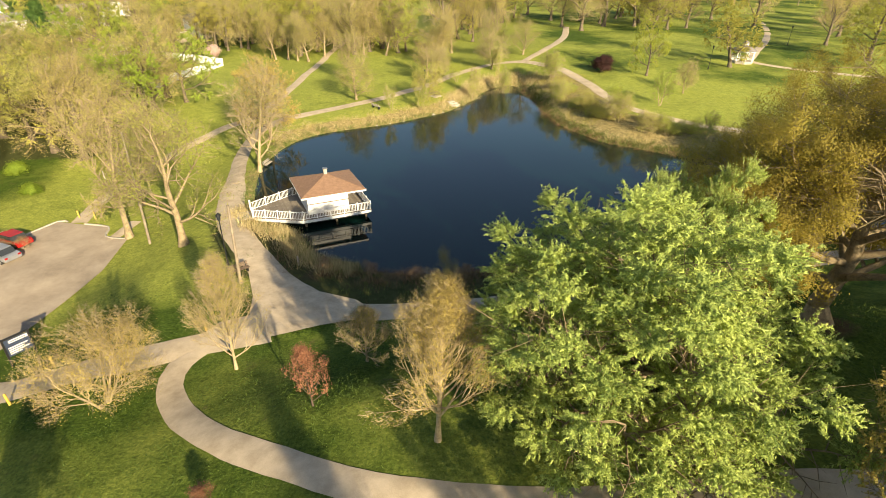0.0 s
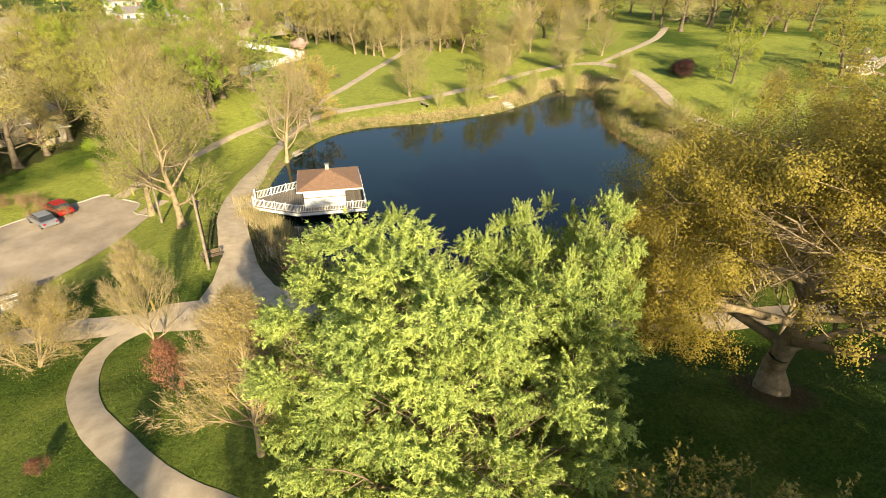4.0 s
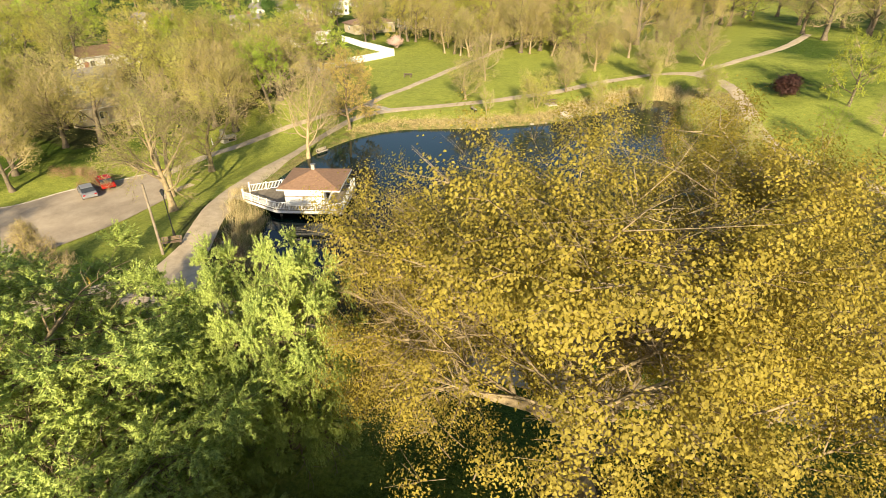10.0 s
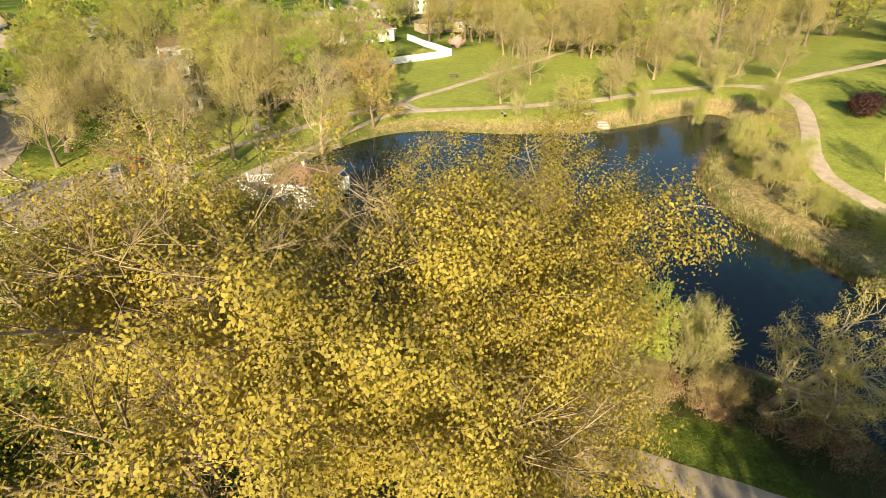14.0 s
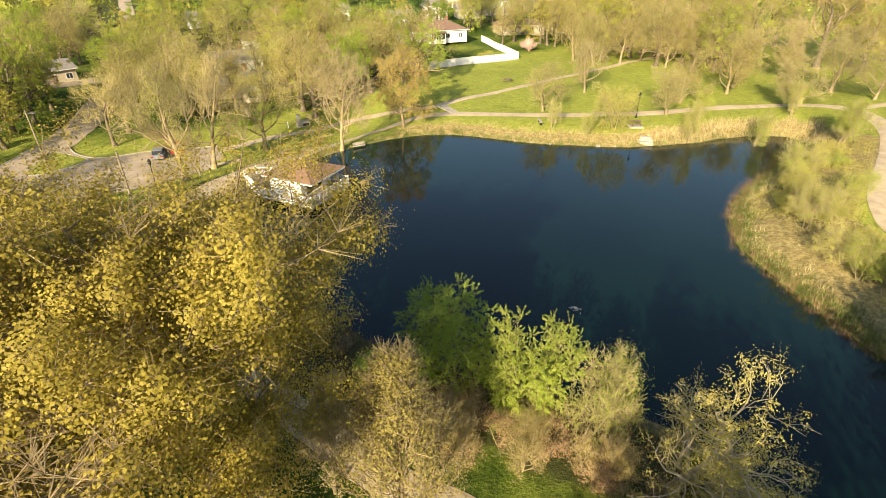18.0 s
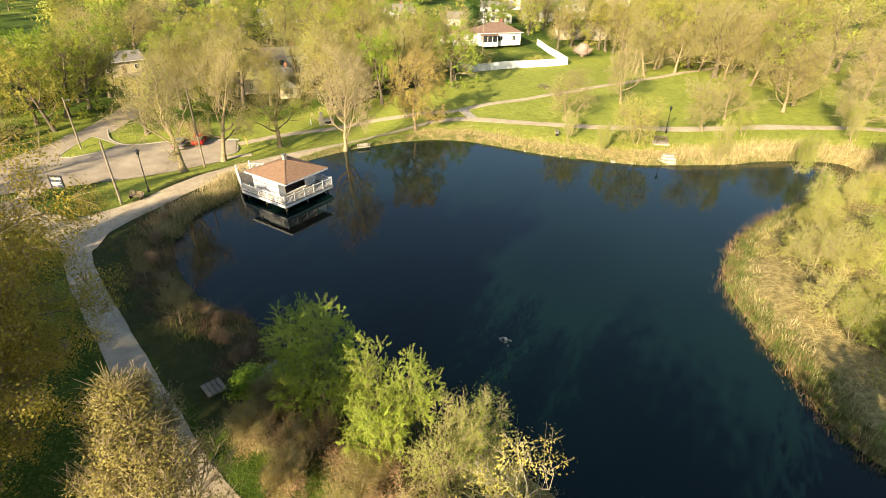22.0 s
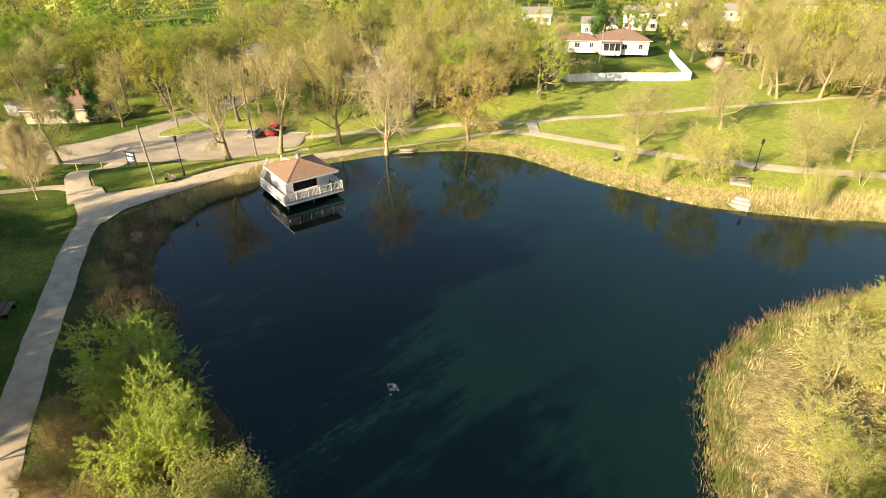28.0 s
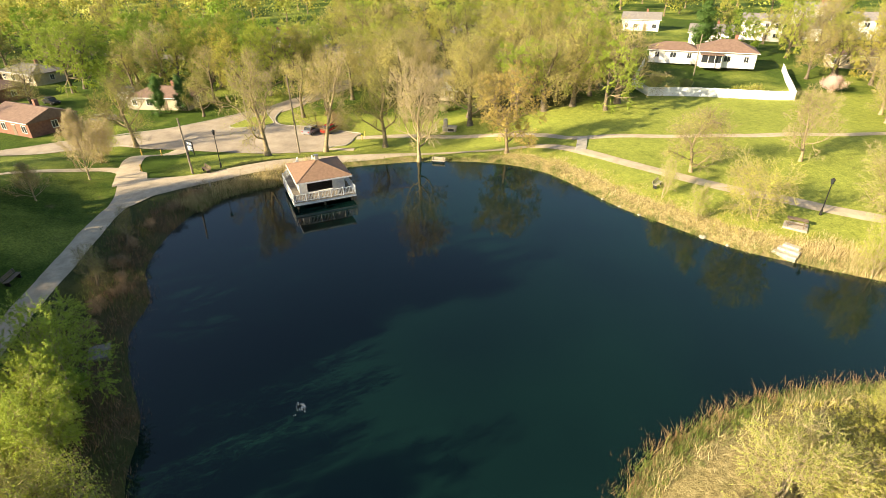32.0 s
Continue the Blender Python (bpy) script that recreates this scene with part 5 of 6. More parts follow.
def shed(x, y, yaw, w, d, h, mat, label):
    s = thing("shed", pose(x, y, gz(x, y), 0, 0, yaw), label, "shed")
    part("wall", box(-w / 2, -d / 2, -0.2, w / 2, d / 2, h), mat, s)
    bm = prism([(-w / 2 - 0.2, 0), (w / 2 + 0.2, 0), (0, 0.8)], -d / 2 - 0.2, d / 2 + 0.2)
    bmesh.ops.rotate(bm, verts=bm.verts, matrix=Matrix.Rotation(radians(90), 3, "X"))
    bmesh.ops.translate(bm, verts=bm.verts, vec=(0, 0, h + 0.003))
    part("roof", bm, M_SHINGLE_GREY, s)
    part("door", box(-0.5, -d / 2 - 0.04, 0.02, 0.5, -d / 2 + 0.01, 1.9), M_WHITE, s)


shed(-71.5, 1.0, 60, 3, 2.5, 2.1, M_WHITE, "small white garden shed")


# ---- white fence round the garden ----
def fence_run(corners, high, name, label):
    f = thing(name, pose(*corners[0], 0), label, "fence")
    org = Vector((*corners[0], 0))
    for a, b in zip(corners, corners[1:]):
        a, b = Vector((*a, 0)), Vector((*b, 0))
        n = max(1, round((b - a).length / 2.4))
        for i in range(n):
            p, q = a.lerp(b, i / n), a.lerp(b, (i + 1) / n)
            p.z, q.z = gz(p.x, p.y), gz(q.x, q.y)
            p, q = p - org, q - org
            d = (q - p).normalized()
            post_ob = part("post", box(p.x - 0.075, p.y - 0.075, p.z - 0.1, p.x + 0.075, p.y + 0.075, p.z + high + 0.12, 0.012), M_VINYL, f)
            bm = bmesh.new()
            zz = Vector((0, 0, 1))
            side = d.cross(zz) * 0.025
            vs = [bm.verts.new(v + s + zz * h) for h in (0.05, high - 0.06) for s in (side, -side) for v in (p, q)]
            for idx in ((0, 1, 5, 4), (2, 6, 7, 3), (4, 5, 7, 6), (0, 2, 3, 1), (0, 4, 6, 2), (1, 3, 7, 5)):
                bm.faces.new([vs[j] for j in idx])
            panel = part("panel", bm, M_VINYL, f)
            part("rail", beam(p + zz * (high - 0.02), q + zz * (high - 0.02), 0.08, 0.09), M_VINYL, panel)
            part("rail", beam(p + zz * 0.1, q + zz * 0.1, 0.07, 0.12), M_VINYL, panel)


fence_run([(-88, 121.5), (-66, 112.0), (-58.2, 112.8), (-53.6, 139), (-80, 151)], 1.7, "vinyl_fence", "white vinyl panel fence round the garden")


# ---- gazebo ----
def gazebo(x, y):
    g = thing("gazebo", pose(x, y, gz(x, y), 0, 0, 10), "white octagonal park gazebo with a pale roof", "gazebo")
    pts = [(2.6 * math.cos(radians(45 * i + 22.5)), 2.6 * math.sin(radians(45 * i + 22.5))) for i in range(8)]
    part("floor", prism(pts, -0.2, 0.35), M_STONE, g)
    for i in range(8):
        (ax, ay), (bx, by) = pts[i], pts[(i + 1) % 8]
        part("post", beam((ax * 0.95, ay * 0.95, 0.35), (ax * 0.95, ay * 0.95, 2.75), 0.16), M_WHITE, g)
        part("fascia", beam((ax * 0.96, ay * 0.96, 2.6), (bx * 0.96, by * 0.96, 2.6), 0.1, 0.32), M_WHITE, g)
        if i != 5:
            r = part("railing", beam((ax * 0.93, ay * 0.93, 1.25), (bx * 0.93, by * 0.93, 1.25), 0.08, 0.08), M_WHITE, g)
            for j in range(1, 8):
                cx, cy = ax + (bx - ax) * j / 8, ay + (by - ay) * j / 8
                part("baluster", beam((cx * 0.93, cy * 0.93, 0.4), (cx * 0.93, cy * 0.93, 1.22), 0.045), M_WHITE, r)
    part("roof", tube((0, 0, 2.76), (0, 0, 3.9), 3.1, 0.75, 8), M_SHINGLE_GREY, g, "pale grey shingle roof")
    part("cupola", tube((0, 0, 3.9), (0, 0, 4.35), 0.62, 0.62, 8), M_WHITE, g)
    part("cupola_roof", tube((0, 0, 4.35), (0, 0, 4.95), 0.85, 0.05, 8), M_SHINGLE_GREY, g)


gazebo(74.5, 135.5)


# ---- poles, lamps, sign, bollards ----
def light_pole(x, y, h, label, arm=True):
    p = thing("utility_pole", pose(x, y, gz(x, y) - 0.1, 1.5, 1, 30), label, "pole")
    part("pole", tube((0, 0, 0), (0, 0, h), 0.14, 0.10), M_POLE, p)
    if arm:
        a = part("arm", tube((0, 0, h - 0.5), (1.3, 0, h - 0.2), 0.035), M_STEEL, p)
        part("lamp_head", box(1.2, -0.13, h - 0.26, 1.8, 0.13, h - 0.12, 0.03), M_STEEL, a)


light_pole(-17.3, 39.3, 7.6, "tall grey wooden pole beside the path", False)
light_pole(-30.6, 50.0, 12.2, "tall pale wooden pole on the bank", False)
light_pole(-52.5, 34.5, 8.5, "pale wooden street light pole", True)
light_pole(-76.0, 129.0, 9.0, "pale wooden pole in the garden", False)


def lamp(x, y, h=5.2):
    p = thing("street_lamp", pose(x, y, gz(x, y) - 0.05), "black iron park lamp with a lantern head", "lamp", "park lamps")
    part("base", tube((0, 0, 0), (0, 0, 0.7), 0.16, 0.11, 8), M_BLACK, p)
    part("pole", tube((0, 0, 0.7), (0, 0, h - 0.6), 0.06, 0.05, 8), M_BLACK, p)
    head = part("lantern", tube((0, 0, h - 0.6), (0, 0, h - 0.15), 0.13, 0.2, 8), M_GLASS, p)
    part("cap", tube((0, 0, h - 0.15), (0, 0, h + 0.1), 0.26, 0.03, 8), M_BLACK, head)


for x, y in ((-19.4, 42.3), (63, 128), (100, 160)):
    lamp(x, y)
lamp(-2.8, 113.0, 4.2)


def park_sign(x, y, yaw):
    s = thing("park_sign", pose(x, y, gz(x, y), 0, 0, yaw), "navy park notice board with white lettering on two posts", "sign")
    for u in (-0.85, 0.85):
        part("post", box(u - 0.07, -0.07, -0.2, u + 0.07, 0.07, 2.35, 0.015), M_BLACK, s)
    board = part("board", box(-0.8, -0.05, 0.75, 0.8, 0.05, 2.2, 0.01), M_SIGN, s)
    part("top_rail", box(-0.95, -0.08, 2.22, 0.95, 0.08, 2.36, 0.02), M_BLACK, s)
    for side in (-1, 1):
        part("panel", box(-0.5, side * 0.053, 1.86, 0.74, side * 0.062, 2.1), M_WHITE, board, "white header panel")
        for k, (a, b) in enumerate(((-0.66, 0.6), (-0.66, 0.35), (-0.66, 0.66), (-0.66, 0.1))):
            part("lettering", box(a, side * 0.053, 1.42 - 0.17 * k, b, side * 0.06, 1.51 - 0.17 * k), M_WHITE, board, "white bar of unreadable lettering")
        part("lettering", box(-0.42, side * 0.0635, 1.94, 0.6, side * 0.068, 2.02), M_SIGN, board, "dark bar of unreadable lettering")


park_sign(-32.0, 32.3, 55)


def bollard(x, y, h=1.0, mat=None, label="yellow painted bollard beside the path"):
    b = thing("bollard", pose(x, y, gz(x, y) - 0.05, 2, -2, 0), label, "bollard", "bollards")
    part("post", tube((0, 0, 0), (0, 0, h), 0.09, 0.085, 10), mat or M_YELLOW, b)
    part("cap", tube((0, 0, h), (0, 0, h + 0.06), 0.085, 0.04, 10), mat or M_YELLOW, b)


for x, y in ((-27.8, 29.9), (-17.6, 32.4), (-28.6, 26.4), (-43.2, 58.4), (-41.2, 58.2)):
    bollard(x, y)
bollard(-13.2, 43.2, 1.0, M_STONE, "pale marker post among the reeds")
bollard(-47, 71, 1.2, M_WHITE, "white post on the grass")


# ---- benches, tables, stones ----
def bench(x, y, yaw, label="brown park bench with slatted seat", mat=None):
    b = thing("bench", pose(x, y, gz(x, y), 0, 0, yaw), label, "bench", "park benches")
    for u in (-0.75, 0.75):
        part("leg", box(u - 0.05, -0.22, -0.05, u + 0.05, 0.22, 0.43, 0.01), M_BLACK, b)
        part("back_leg", beam((u, 0.2, 0.4), (u, 0.34, 0.9), 0.06), M_BLACK, b)
    for k in range(4):
        part("seat_slat", box(-0.95, -0.24 + 0.12 * k, 0.43, 0.95, -0.14 + 0.12 * k, 0.47), mat or M_WOOD, b)
    for k in range(3):
        part("back_slat", box(-0.95, 0.24 + 0.035 * k, 0.54 + 0.13 * k, 0.95, 0.28 + 0.035 * k, 0.64 + 0.13 * k), mat or M_WOOD, b)


bench(-17.9, 40.9, 45)
bench(9.4, 34.6, 185)
bench(-11.4, 98.6, 140, "pale flat bench beside the path", M_STONE)
bench(-24.0, 71.8, 80, "pale bench at the water's edge", M_STONE)


def picnic_table(x, y, yaw, label):
    p = thing("picnic_table", pose(x, y, gz(x, y) + 0.08, 0, 0, yaw), label, "picnic table")
    for k in range(5):
        part("top_board", box(-0.95, -0.37 + 0.15 * k, 0.72, 0.95, -0.23 + 0.15 * k, 0.76), M_WOOD, p)
    for s in (-1, 1):
        for k in range(2):
            part("seat_board", box(-0.95, s * 0.72 - 0.13 + 0.14 * k, 0.42, 0.95, s * 0.72 - 0.01 + 0.14 * k, 0.46), M_WOOD, p)
        for u in (-0.7, 0.7):
            part("leg", beam((u, s * 0.62, 0), (u, s * 0.22, 0.72), 0.08, 0.05), M_WOOD, p)
    for u in (-0.7, 0.7):
        part("cross_beam", box(u - 0.03, -0.85, 0.36, u + 0.03, 0.85, 0.42), M_WOOD, p)


picnic_table(-0.6, 109.2, 55, "dark wooden picnic table on a pale slab")
picnic_table(-35.5, 116, 20, "dark wooden picnic table on the meadow")


def pad(x, y, yaw, w, d, label, name="concrete_pad", mat=None, lift=0.09, z=None):
    p = thing(name, pose(x, y, gz(x, y) if z is None else z, 0, 0, yaw), label, "slab")
    part("slab", box(-w / 2, -d / 2, -0.25, w / 2, d / 2, lift, 0.02), mat or M_STONE, p)
    return p


pad(-0.6, 109.2, 55, 2.2, 1.9, "pale concrete slab under the table")
for dx, dy, w in ((0, 0, 2.2), (-0.35, 0.55, 2.0), (-0.75, 1.0, 1.5)):
    pad(3.4 + dx, 106.2 + dy, 40, w, 0.6, "pale stone slab of the landing steps", "landing_stone", None, 0.26)
deck_low = thing("plank_platform", pose(18.4, 42.9, gz(18.4, 42.9), 0, 0, 12), "low weathered plank platform on the bank", "platform")
for k in range(4):
    part("plank", box(-0.7, -0.62 + 0.32 * k, 0.1, 0.7, -0.34 + 0.32 * k, 0.2, 0.01), M_POLE, deck_low)
for k in (-0.55, 0.55):
    part("joist", box(k - 0.05, -0.62, -0.25, k + 0.05, 0.62, 0.097), M_WOOD, deck_low)
pad(18.2, 47.1, 25, 1.8, 1.4, "worn grey concrete landing at the water", "concrete_pad", M_DECK, 0.22)
pad(-27.9, 93.1, -15, 6.8, 1.5, "pale plank bridge slab between the two paths", "footbridge", M_KERB, 0.16)


def grill(x, y, yaw):
    g = thing("stone_grill", pose(x, y, gz(x, y), 0, 0, yaw), "pale stone park fireplace with a chimney", "fireplace")
    part("hearth", box(-1.2, -0.6, -0.1, 1.2, 0.6, 0.8, 0.03), M_STONE, g)
    part("top", box(-1.3, -0.7, 0.8, 1.3, 0.7, 0.92, 0.02), M_KERB, g)
    part("chimney", box(-1.1, -0.35, 0.92, -0.45, 0.35, 2.2, 0.03), M_STONE, g)
    # near-black panel on the solid hearth imitates the shaded fire hole
    part("opening_shade", box(-0.2, -0.62, 0.15, 0.9, -0.58, 0.6), M_DARK, g)


grill(-46.0, 73.5, 75)


# ---- cars ----
def car(x, y, yaw, paint, label, long=4.5):
    c = thing("car", pose(x, y, gz(x, y) + 0.05, 0, 0, yaw), label, "car", "parked cars")
    h = long / 2
    side = [(-h, 0.35), (-h, 0.75), (-h + 0.25, 0.92), (-0.9, 0.97), (h - 0.25, 0.80), (h, 0.62), (h, 0.35)]
    bm = prism([(a, b) for a, b in side], -0.88, 0.88)
    bmesh.ops.rotate(bm, verts=bm.verts, matrix=Matrix.Rotation(radians(90), 3, "X"))
    bmesh.ops.bevel(bm, geom=bm.edges[:], offset=0.07, segments=2, affect="EDGES")
    part("body", bm, paint, c)
    cab = [(-h + 0.5, 0.93), (-h + 0.95, 1.40), (0.35, 1.43), (1.15, 0.90)]
    bm = prism(cab, -0.76, 0.76)
    bmesh.ops.rotate(bm, verts=bm.verts, matrix=Matrix.Rotation(radians(90), 3, "X"))
    bmesh.ops.bevel(bm, geom=bm.edges[:], offset=0.06, segments=2, affect="EDGES")
    part("window_band", bm, M_GLASS, c)
    part("roof", box(-h + 0.95, -0.70, 1.41, 0.35, 0.70, 1.46, 0.02), paint, c)
    for u in (-h + 0.85, h - 0.85):
        for s in (-1, 1):
            tyre = part("wheel", tube((u, s * 0.68, 0.32), (u, s * 0.90, 0.32), 0.32, 0.32, 16), M_RUBBER, c)
            part("rim", tube((u, s * 0.89, 0.32), (u, s * 0.915, 0.32), 0.2, 0.18, 12), M_STEEL, tyre)
    for s in (-1, 1):
        part("headlight", box(h - 0.06, s * 0.62 - 0.16, 0.58, h + 0.015, s * 0.62 + 0.16, 0.72, 0.02), M_LENS, c)
        part("tail_light", box(-h - 0.015, s * 0.66 - 0.14, 0.66, -h + 0.05, s * 0.66 + 0.14, 0.84, 0.02), M_RED, c)


car(-46.6, 51.8, 158, M_RED, "red saloon car parked at the kerb", 4.7)
car(-45.6, 48.6, 158, M_SILVER, "silver-grey car parked beside the red one", 4.5)
car(-54.0, 5.6, 140, M_SILVER, "silver car on a driveway", 4.6)
car(-68, -14, 60, M_DARK, "dark car parked by the houses", 4.5)

# ---- aerator in the pond ----
aer = thing("aerator", pose(23.0, 63.4, 0), "small bubbling aerator breaking the pond surface", "aerator")
bm = bmesh.new()
arng = random.Random(4)
for i in range(40):
    a, r = arng.uniform(0, 6.28), abs(arng.gauss(0, 0.3))
    bmesh.ops.create_icosphere(bm, subdivisions=1, radius=arng.uniform(0.02, 0.06), matrix=Matrix.Translation((r * math.cos(a), r * math.sin(a), arng.uniform(0, 0.08))))
part("froth", bm, M_LENS, aer, "white froth")
part("float", tube((0, 0, -0.15), (0, 0, 0.03), 0.16, 0.14, 12), M_BLACK, aer)


# ---- reeds, rushes and weeds ----
def blades(name, pts, hmin, hmax, width, material, label, category, seed, lean=0.25):
    nrng = np.random.default_rng(seed)
    n = len(pts)
    z = height_at(pts[:, 0], pts[:, 1])
    p = np.stack([pts[:, 0], pts[:, 1], z - 0.05], 1)
    h = nrng.uniform(hmin, hmax, n)
    a = nrng.uniform(0, 6.283, n)
    side = np.stack([np.cos(a), np.sin(a), np.zeros(n)], 1) * (width * nrng.uniform(0.6, 1.3, n))[:, None]
    tip = np.stack([nrng.normal(0, lean, n) * h, nrng.normal(0, lean, n) * h, h], 1)
    vs = np.stack([p - side, p + side, p + tip], 1).reshape(-1, 3)
    ob = new(name, mesh_of(name, vs, np.arange(3 * n).reshape(n, 3), material))
    return tagged(ob, label, category, kind="stuff")


def along_shore(n, keep, dmin, dmax, seed, clump=0.9):
    """Random points in a belt along the shore, in clumps, where keep(x, y) holds."""
    nrng = np.random.default_rng(seed)
    sp = shore_line
    tdir = np.roll(sp, -1, 0) - np.roll(sp, 1, 0)
    nrm = np.stack([-tdir[:, 1], tdir[:, 0]], 1) / np.linalg.norm(tdir, axis=1)[:, None]
    ok = keep(sp[:, 0], sp[:, 1])
    idx = np.nonzero(ok)[0]
    c = nrng.choice(idx, n // 14)
    ctr = sp[c] + nrm[c] * nrng.uniform(dmin, dmax, len(c))[:, None] + nrng.normal(0, 0.5, (len(c), 2))
    k = np.repeat(np.arange(len(c)), 14)
    return ctr[k] + nrng.normal(0, clump * 0.4, (len(k), 2))


NORTH = lambda x, y: (y > 80) & (x < 22)
EAST = lambda x, y: (x > 19.5) & (y > 74) & (x < 58)
SOUTH = lambda x, y: (y < 58) & (x > -14)
HOUSE_SIDE = lambda x, y: (y < 56) & (x < -8)
WEST = lambda x, y: (x < -18) & (y > 56) & (y < 84)
STRAW_END = lambda x, y: (y > 103.5) & (x > 4) & (x < 20)
blades("reed_bed", along_shore(7000, NORTH, 0.3, 3.4, 1, 0.7), 0.25, 0.6, 0.02, L_REED, "pale dry reeds along the north shore", "reeds", 1, 0.4)
blades("reed_bed", along_shore(8000, STRAW_END, 0.2, 3.6, 12, 1.2), 0.4, 1.05, 0.02, L_REED, "tall pale dry reeds at the pond's north end", "reeds", 2, 0.2)
blades("reed_bed", along_shore(5000, EAST, 0.2, 1.8, 3, 0.6), 0.3, 0.75, 0.022, L_REED, "dry cattails along the east bank", "reeds", 3, 0.3)
blades("brush_bed", along_shore(4500, EAST, -0.7, 0.2, 13, 0.5), 0.4, 1.0, 0.022, L_BRUSH, "brown bent reeds at the east waterline", "reeds", 13, 0.45)
blades("rush_bed", along_shore(19000, EAST, -0.4, 1.3, 4, 0.5), 0.3, 0.7, 0.022, L_RUSH, "green rushes along the east bank", "rushes", 4, 0.35)
blades("reed_bed", along_shore(9000, HOUSE_SIDE, -0.2, 2.2, 5, 0.7), 0.5, 1.3, 0.02, L_REED, "dry golden reeds beside the boathouse", "reeds", 5, 0.25)
blades("rush_bed", along_shore(9000, HOUSE_SIDE, -0.4, 1.4, 15, 0.7), 0.3, 0.9, 0.02, L_RUSH, "green rushes beside the boathouse", "rushes", 15, 0.35)
blades("rush_bed", along_shore(9000, NORTH, -0.3, 0.7, 6, 0.5), 0.25, 0.7, 0.02, L_RUSH, "green rushes at the north waterline", "rushes", 6, 0.35)
blades("brush_bed", along_shore(12000, SOUTH, -0.1, 4.0, 7, 0.8), 0.25, 0.8, 0.016, L_BRUSH, "brown dead brush along the south bank", "brush", 7, 0.45)
blades("rush_bed", along_shore(5000, SOUTH, -0.2, 5.5, 8, 0.8), 0.2, 0.6, 0.022, L_RUSH, "green rushes along the south bank", "rushes", 8, 0.4)
blades("rush_bed", along_shore(4000, WEST, -0.1, 1.4, 9), 0.2, 0.5, 0.02, L_RUSH, "short rushes along the west bank", "rushes", 9, 0.4)
blades("straw_bed", along_shore(5000, EAST, 2.0, 12, 10, 1.0), 0.1, 0.35, 0.022, L_REED, "flattened straw on the east bank", "straw", 10, 1.0)
blades("straw_bed", along_shore(12000, NORTH, 0.8, 4.4, 11, 1.0), 0.1, 0.4, 0.022, L_REED, "dry straw grass above the north shore", "straw", 11, 0.9)
blades("meadow_bed", along_shore(5000, NORTH, 2.0, 5.0, 16, 0.7), 0.12, 0.4, 0.025, L_MEADOW, "yellow-green grass tufts on the north bank", "grass", 16, 0.6)
stone_rng = random.Random(8)
for i, (sx, sy) in enumerate(shore_line[(shore_line[:, 1] > 90) & (shore_line[:, 0] < 2) & (shore_line[:, 0] > -14)][::2]):
    if stone_rng.random() < 0.35:
        continue
    bm = bmesh.new()
    bmesh.ops.create_icosphere(bm, subdivisions=2, radius=0.28 * stone_rng.uniform(0.6, 1.3))
    for v in bm.verts:
        v.co *= 1 + 0.25 * math.sin(7 * v.co.x + i) * math.cos(6 * v.co.y - i)
        v.co.z *= 0.6
    ob = part("shore_stone", bm, M_STONE, None)
    ob.matrix_world = pose(sx + stone_rng.uniform(-0.2, 0.2), sy + stone_rng.uniform(-0.1, 0.3), 0.08, 0, 0, stone_rng.uniform(0, 360))
    tagged(ob, "pale rounded stone at the waterline", "stone", "stones along the north shore")


def lawn_points(n, x0, y0, x1, y1, seed, keep_off):
    nrng = np.random.default_rng(seed)
    q = np.stack([nrng.uniform(x0, x1, n), nrng.uniform(y0, y1, n)], 1)
    f = np.sin(q[:, 0] * 0.9 + 1.7 * np.sin(q[:, 1] * 0.7)) + np.sin(q[:, 1] * 1.1 + 1.3 * np.sin(q[:, 0] * 0.6)) + nrng.normal(0, 0.7, n)
    ok = f > -0.6
    for line, w in keep_off:
        c = curve_through([k[:2] for k in line], 1.0)
        dist = np.full(n, 1e9)
        for a in c:
            dist = np.minimum(dist, np.hypot(q[:, 0] - a[0], q[:, 1] - a[1]))
        ok &= dist > w
    ok &= shore_distance(q[:, 0], q[:, 1]) > 1.0
    return q[ok]


blades("weed_bed", lawn_points(110000, -30, 12, 34, 40, 21, ((MAIN, 1.9), (LOOP, 1.2), ([(-13, 32.6), (-16.8, 31), (-21.8, 29), (-26.5, 28.2), (-34, 28.6)], 1.7), ([(-12, 34), (-9, 35), (-13, 39)], 3.0))),
       0.05, 0.17, 0.032, L_WEED, "clumpy weedy grass on the near lawn", "grass", 21, 0.8)

bank_grass = lawn_points(34000, 20, 76, 48, 122, 22, ((MAIN, 1.6),))
bank_grass = bank_grass[(shore_distance(bank_grass[:, 0], bank_grass[:, 1]) < 13) & (np.hypot(bank_grass[:, 0] - 31.0, bank_grass[:, 1] - 89.0) > 4.2) & (np.hypot(bank_grass[:, 0] - 36.5, bank_grass[:, 1] - 84.5) > 3.5)]
blades("meadow_bed", bank_grass, 0.15, 0.5, 0.03, L_MEADOW, "tall yellow-green grass on the east bank", "grass", 22, 0.6)

# ---- woods and garden trees further off ----
wood_rng = random.Random(77)


def clear_of(x, y, spots, gap):
    return all((x - a) ** 2 + (y - b) ** 2 > gap * gap for a, b in spots)


def on_open(x, y):
    """Streets, yards and houses where no tree stands."""
    if -96 < x < -46 and 106 < y < 158:
        return True
    if abs((x + 64) * 0.34 + (y - 38)) < 7 and x < -50:
        return True
    if -70 < x < -30 and -22 < y < 56 and not (x < -62 and y > 30):
        return True
    if -63 < x < -44 and 54 < y < 77:
        return True
    return any(abs(x - hx) < 10 and abs(y - hy) < 9 for hx, hy in HOUSE_SPOTS)


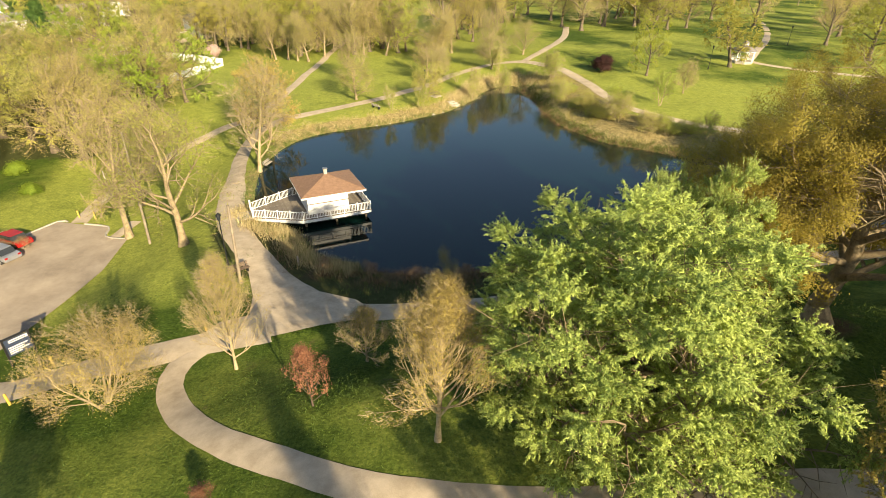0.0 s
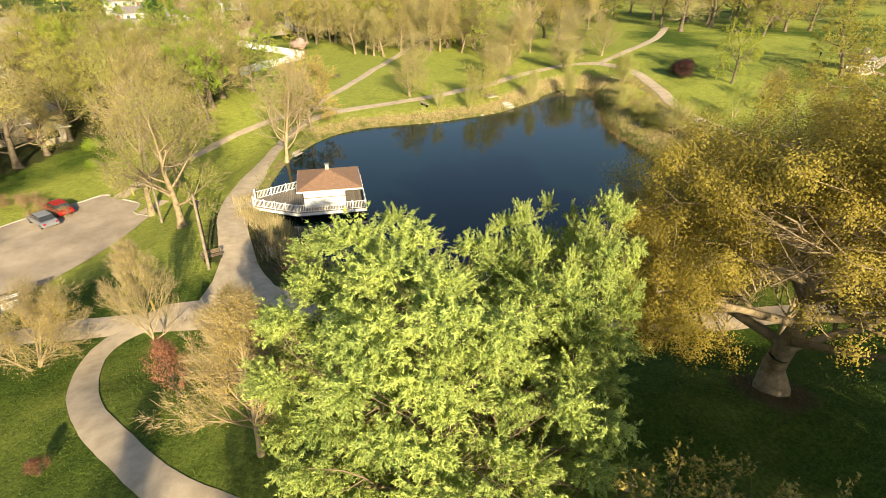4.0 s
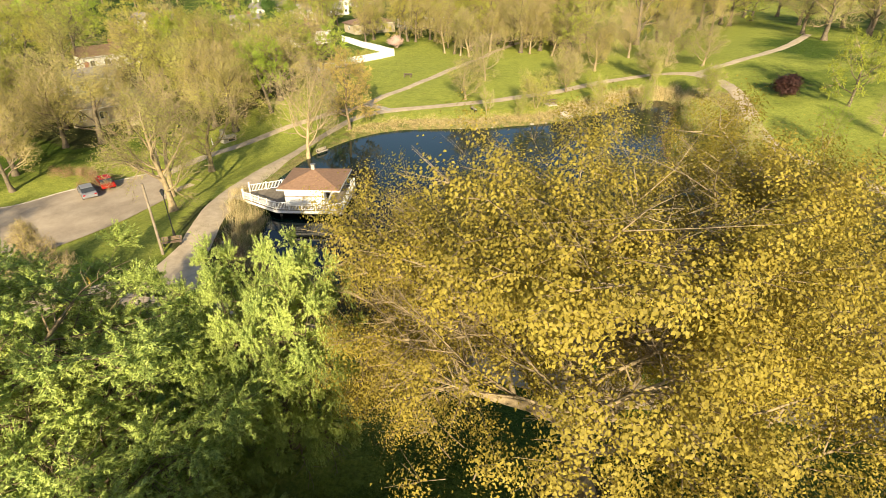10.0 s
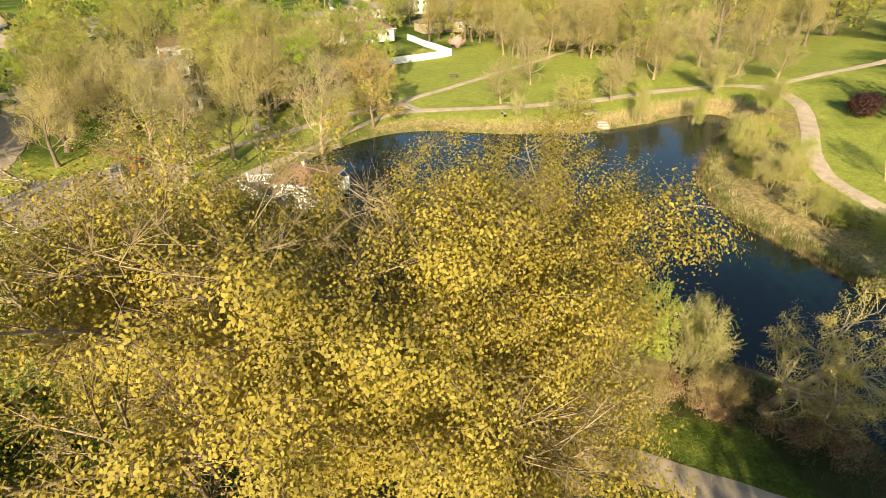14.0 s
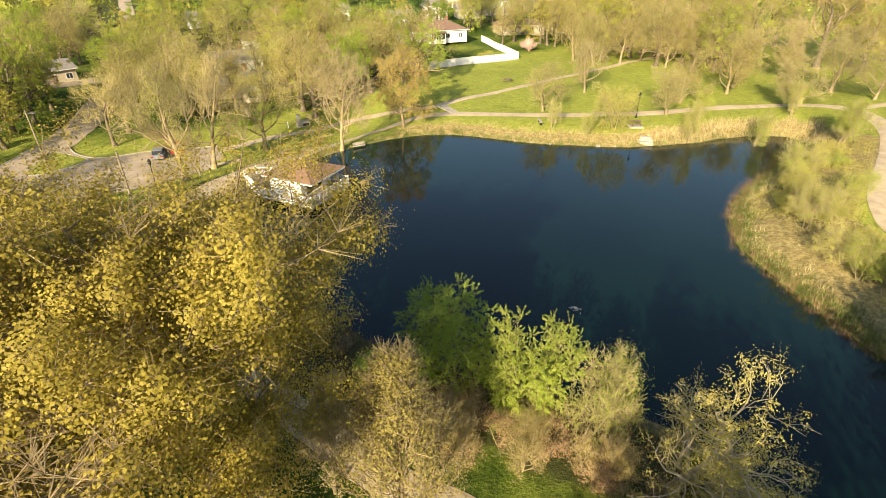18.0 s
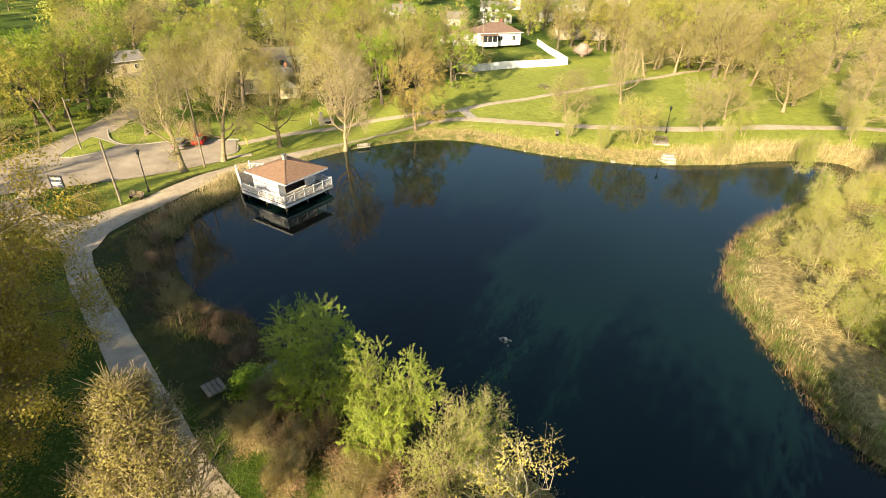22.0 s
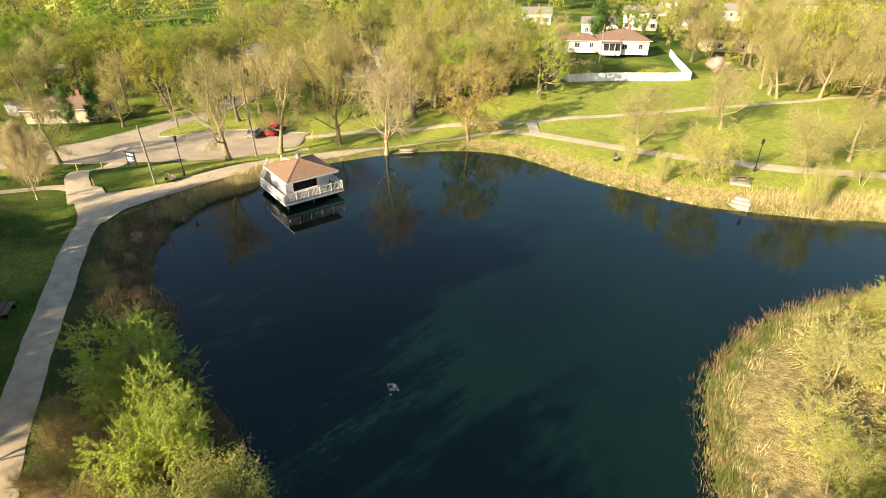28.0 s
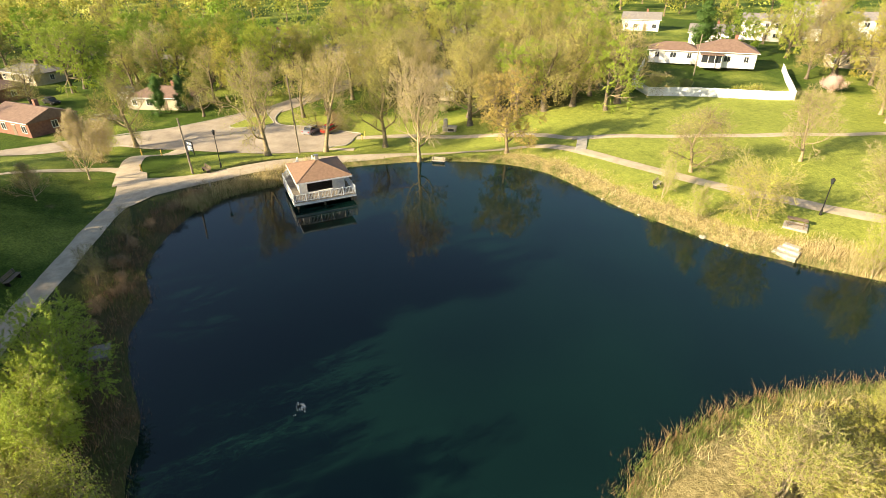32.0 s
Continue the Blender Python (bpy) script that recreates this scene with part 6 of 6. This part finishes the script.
def wood(n, x0, y0, x1, y1, gap, mix, hmin, hmax, label, group):
    spots, tries = [], 0
    while len(spots) < n and tries < n * 40:
        tries += 1
        x, y = wood_rng.uniform(x0, x1), wood_rng.uniform(y0, y1)
        if on_open(x, y) or not clear_of(x, y, spots, gap):
            continue
        spots.append((x, y))
        key = wood_rng.choice(mix)
        h = wood_rng.uniform(hmin, hmax)
        words = {"far_budding": "olive budding tree", "far_bare": "bare tan-twigged tree", "far_green": "bright green leafy tree", "far_willow": "yellow-green leafing tree",
                 "distant": "olive budding tree", "distant_green": "bright green leafy tree"}[key]
        plant(key, words.split()[0] + "_tree" if words[0] != "y" else "leafing_tree", x, y, h, h * wood_rng.uniform(0.42, 0.55), words + " " + label, group)


MIX = ["far_budding", "far_budding", "far_bare", "far_willow"]
FAR = ["distant", "distant", "distant", "distant_green"]
wood(50, -86, 58, -46, 106, 5.0, ["far_bare", "far_bare", "far_budding", "far_bare", "far_willow"], 11, 16, "in the west wood", "west wood trees")
wood(44, -170, 34, -84, 116, 8.5, MIX + ["far_bare"], 12, 16, "among the western gardens", "west garden trees")
wood(40, -160, -60, -66, 36, 8.5, MIX + ["far_green", "far_green"], 10, 16, "among the south-western gardens", "south-west garden trees")
wood(24, -72, 160, -8, 205, 5.5, ["far_bare", "far_bare", "far_budding"], 11, 15, "before the northern houses", "north garden trees")
wood(30, -150, 158, -60, 235, 9.0, MIX, 9, 13, "among the northern gardens", "north garden trees")
wood(18, -44, 152, -8, 186, 5.5, ["far_bare", "far_bare", "far_budding"], 13, 18, "at the meadow's edge", "north wood trees")
wood(30, 2, 178, 90, 240, 6.5, ["far_bare", "far_bare", "far_budding"], 14, 20, "at the meadow's edge", "north wood trees")
wood(14, 66, 120, 175, 235, 14.0, ["far_bare", "far_budding"], 13, 19, "on the park lawn", "park lawn trees")
wood(130, -420, -190, -170, 250, 12.0, FAR, 11, 17, "far off among houses", "distant trees")
wood(90, -420, 245, 260, 420, 12.0, FAR, 12, 18, "far off behind the park", "distant trees")
wood(40, -170, -190, -70, -62, 11.0, FAR, 11, 16, "far off down the street", "distant trees")
plant("far_green", "leafy_tree", -98, 147, 13, 6.5, "bright green full tree behind the white house")
plant("far_green", "leafy_tree", -96, -3, 16, 8, "bright green tall tree by the street")
plant("far_green", "leafy_tree", -89, 13.7, 17, 7.5, "bright green broad tree by the street")
plant("far_willow", "leafy_tree", -82.6, -15.4, 15, 7.5, "yellow-green full tree by the street")
plant("conifer", "conifer_tree", -58.5, 14.5, 7.6, 2.0, "dense green pointed conifer beside the house")
plant("conifer", "conifer_tree", -61.0, 19.0, 7.2, 2.0, "dense dark pointed conifer beside the house")
plant("conifer", "conifer_tree", -96, 138, 14, 4.0, "tall dark conifer behind the house")
for x, y, h, r in ((-64.5, 115.0, 1.8, 1.6), (-68, 117.5, 2.0, 1.8), (-71.5, 119.5, 1.8, 1.7), (-62.5, 119, 1.5, 1.5), (-58.5, 131, 1.6, 1.5), (-60, 134.5, 1.8, 1.7), (-66, 123, 1.6, 1.6)):
    plant("flat", "garden_bush", x, y, h, r, "yellow-green garden shrub inside the white fence", "shrubs inside the white fence")
plant("pink_bush", "blossom_bush", -60, 150, 3.4, 2.2, "pink blossoming bush on the lawn")
for x, y, s in ((-53.2, 65.4, 0.75), (-60.5, 72.5, 0.9)):
    plant("green_bush", "garden_bush", x, y, 2.0 * s, 1.9 * s, "fresh green bush at the wood's edge", "bushes by the car park")
for x, y, s in ((-44.6, 50.6, 0.7), (-46.6, 49.4, 0.8), (-49.0, 51.5, 0.8), (-47.2, 52.6, 0.6), (-51.5, 52.0, 0.9), (-54.5, 50.5, 0.9)):
    plant("brush", "brush_bush", x, y, 2.2 * s, 1.9 * s, "low brown twiggy shrub beside the car park", "brush by the car park")
for x, y, h, k in ((-66, 30.5, 15, "far_budding"), (-72.5, 27.5, 14, "far_willow"), (-80, 36, 15, "far_budding"), (-70, 52, 14, "far_bare"), (-62, 48, 13, "far_bare"), (-78, 55, 15, "far_budding"), (-56, 44.5, 12, "far_bare"),
                   (-88, 40, 15, "far_willow"), (-85, 28, 15, "far_green"), (-95, 35, 14, "far_budding"), (-73, 2, 12, "far_bare"), (-78, 10, 14, "far_budding"), (-62, -14, 11, "far_bare"), (-84, 18, 15, "far_budding"),
                   (-58, -24, 12, "far_willow"), (-44, -24, 12, "far_bare"), (-68, 22, 12, "far_bare"), (-57, 24, 9, "far_bare")):
    plant(k, "garden_tree", x, y, h, h * 0.42, {"far_budding": "olive budding tree by the street", "far_bare": "bare tan tree by the street", "far_willow": "yellow-green tree by the street", "far_green": "bright green tree by the street"}[k], "street trees")
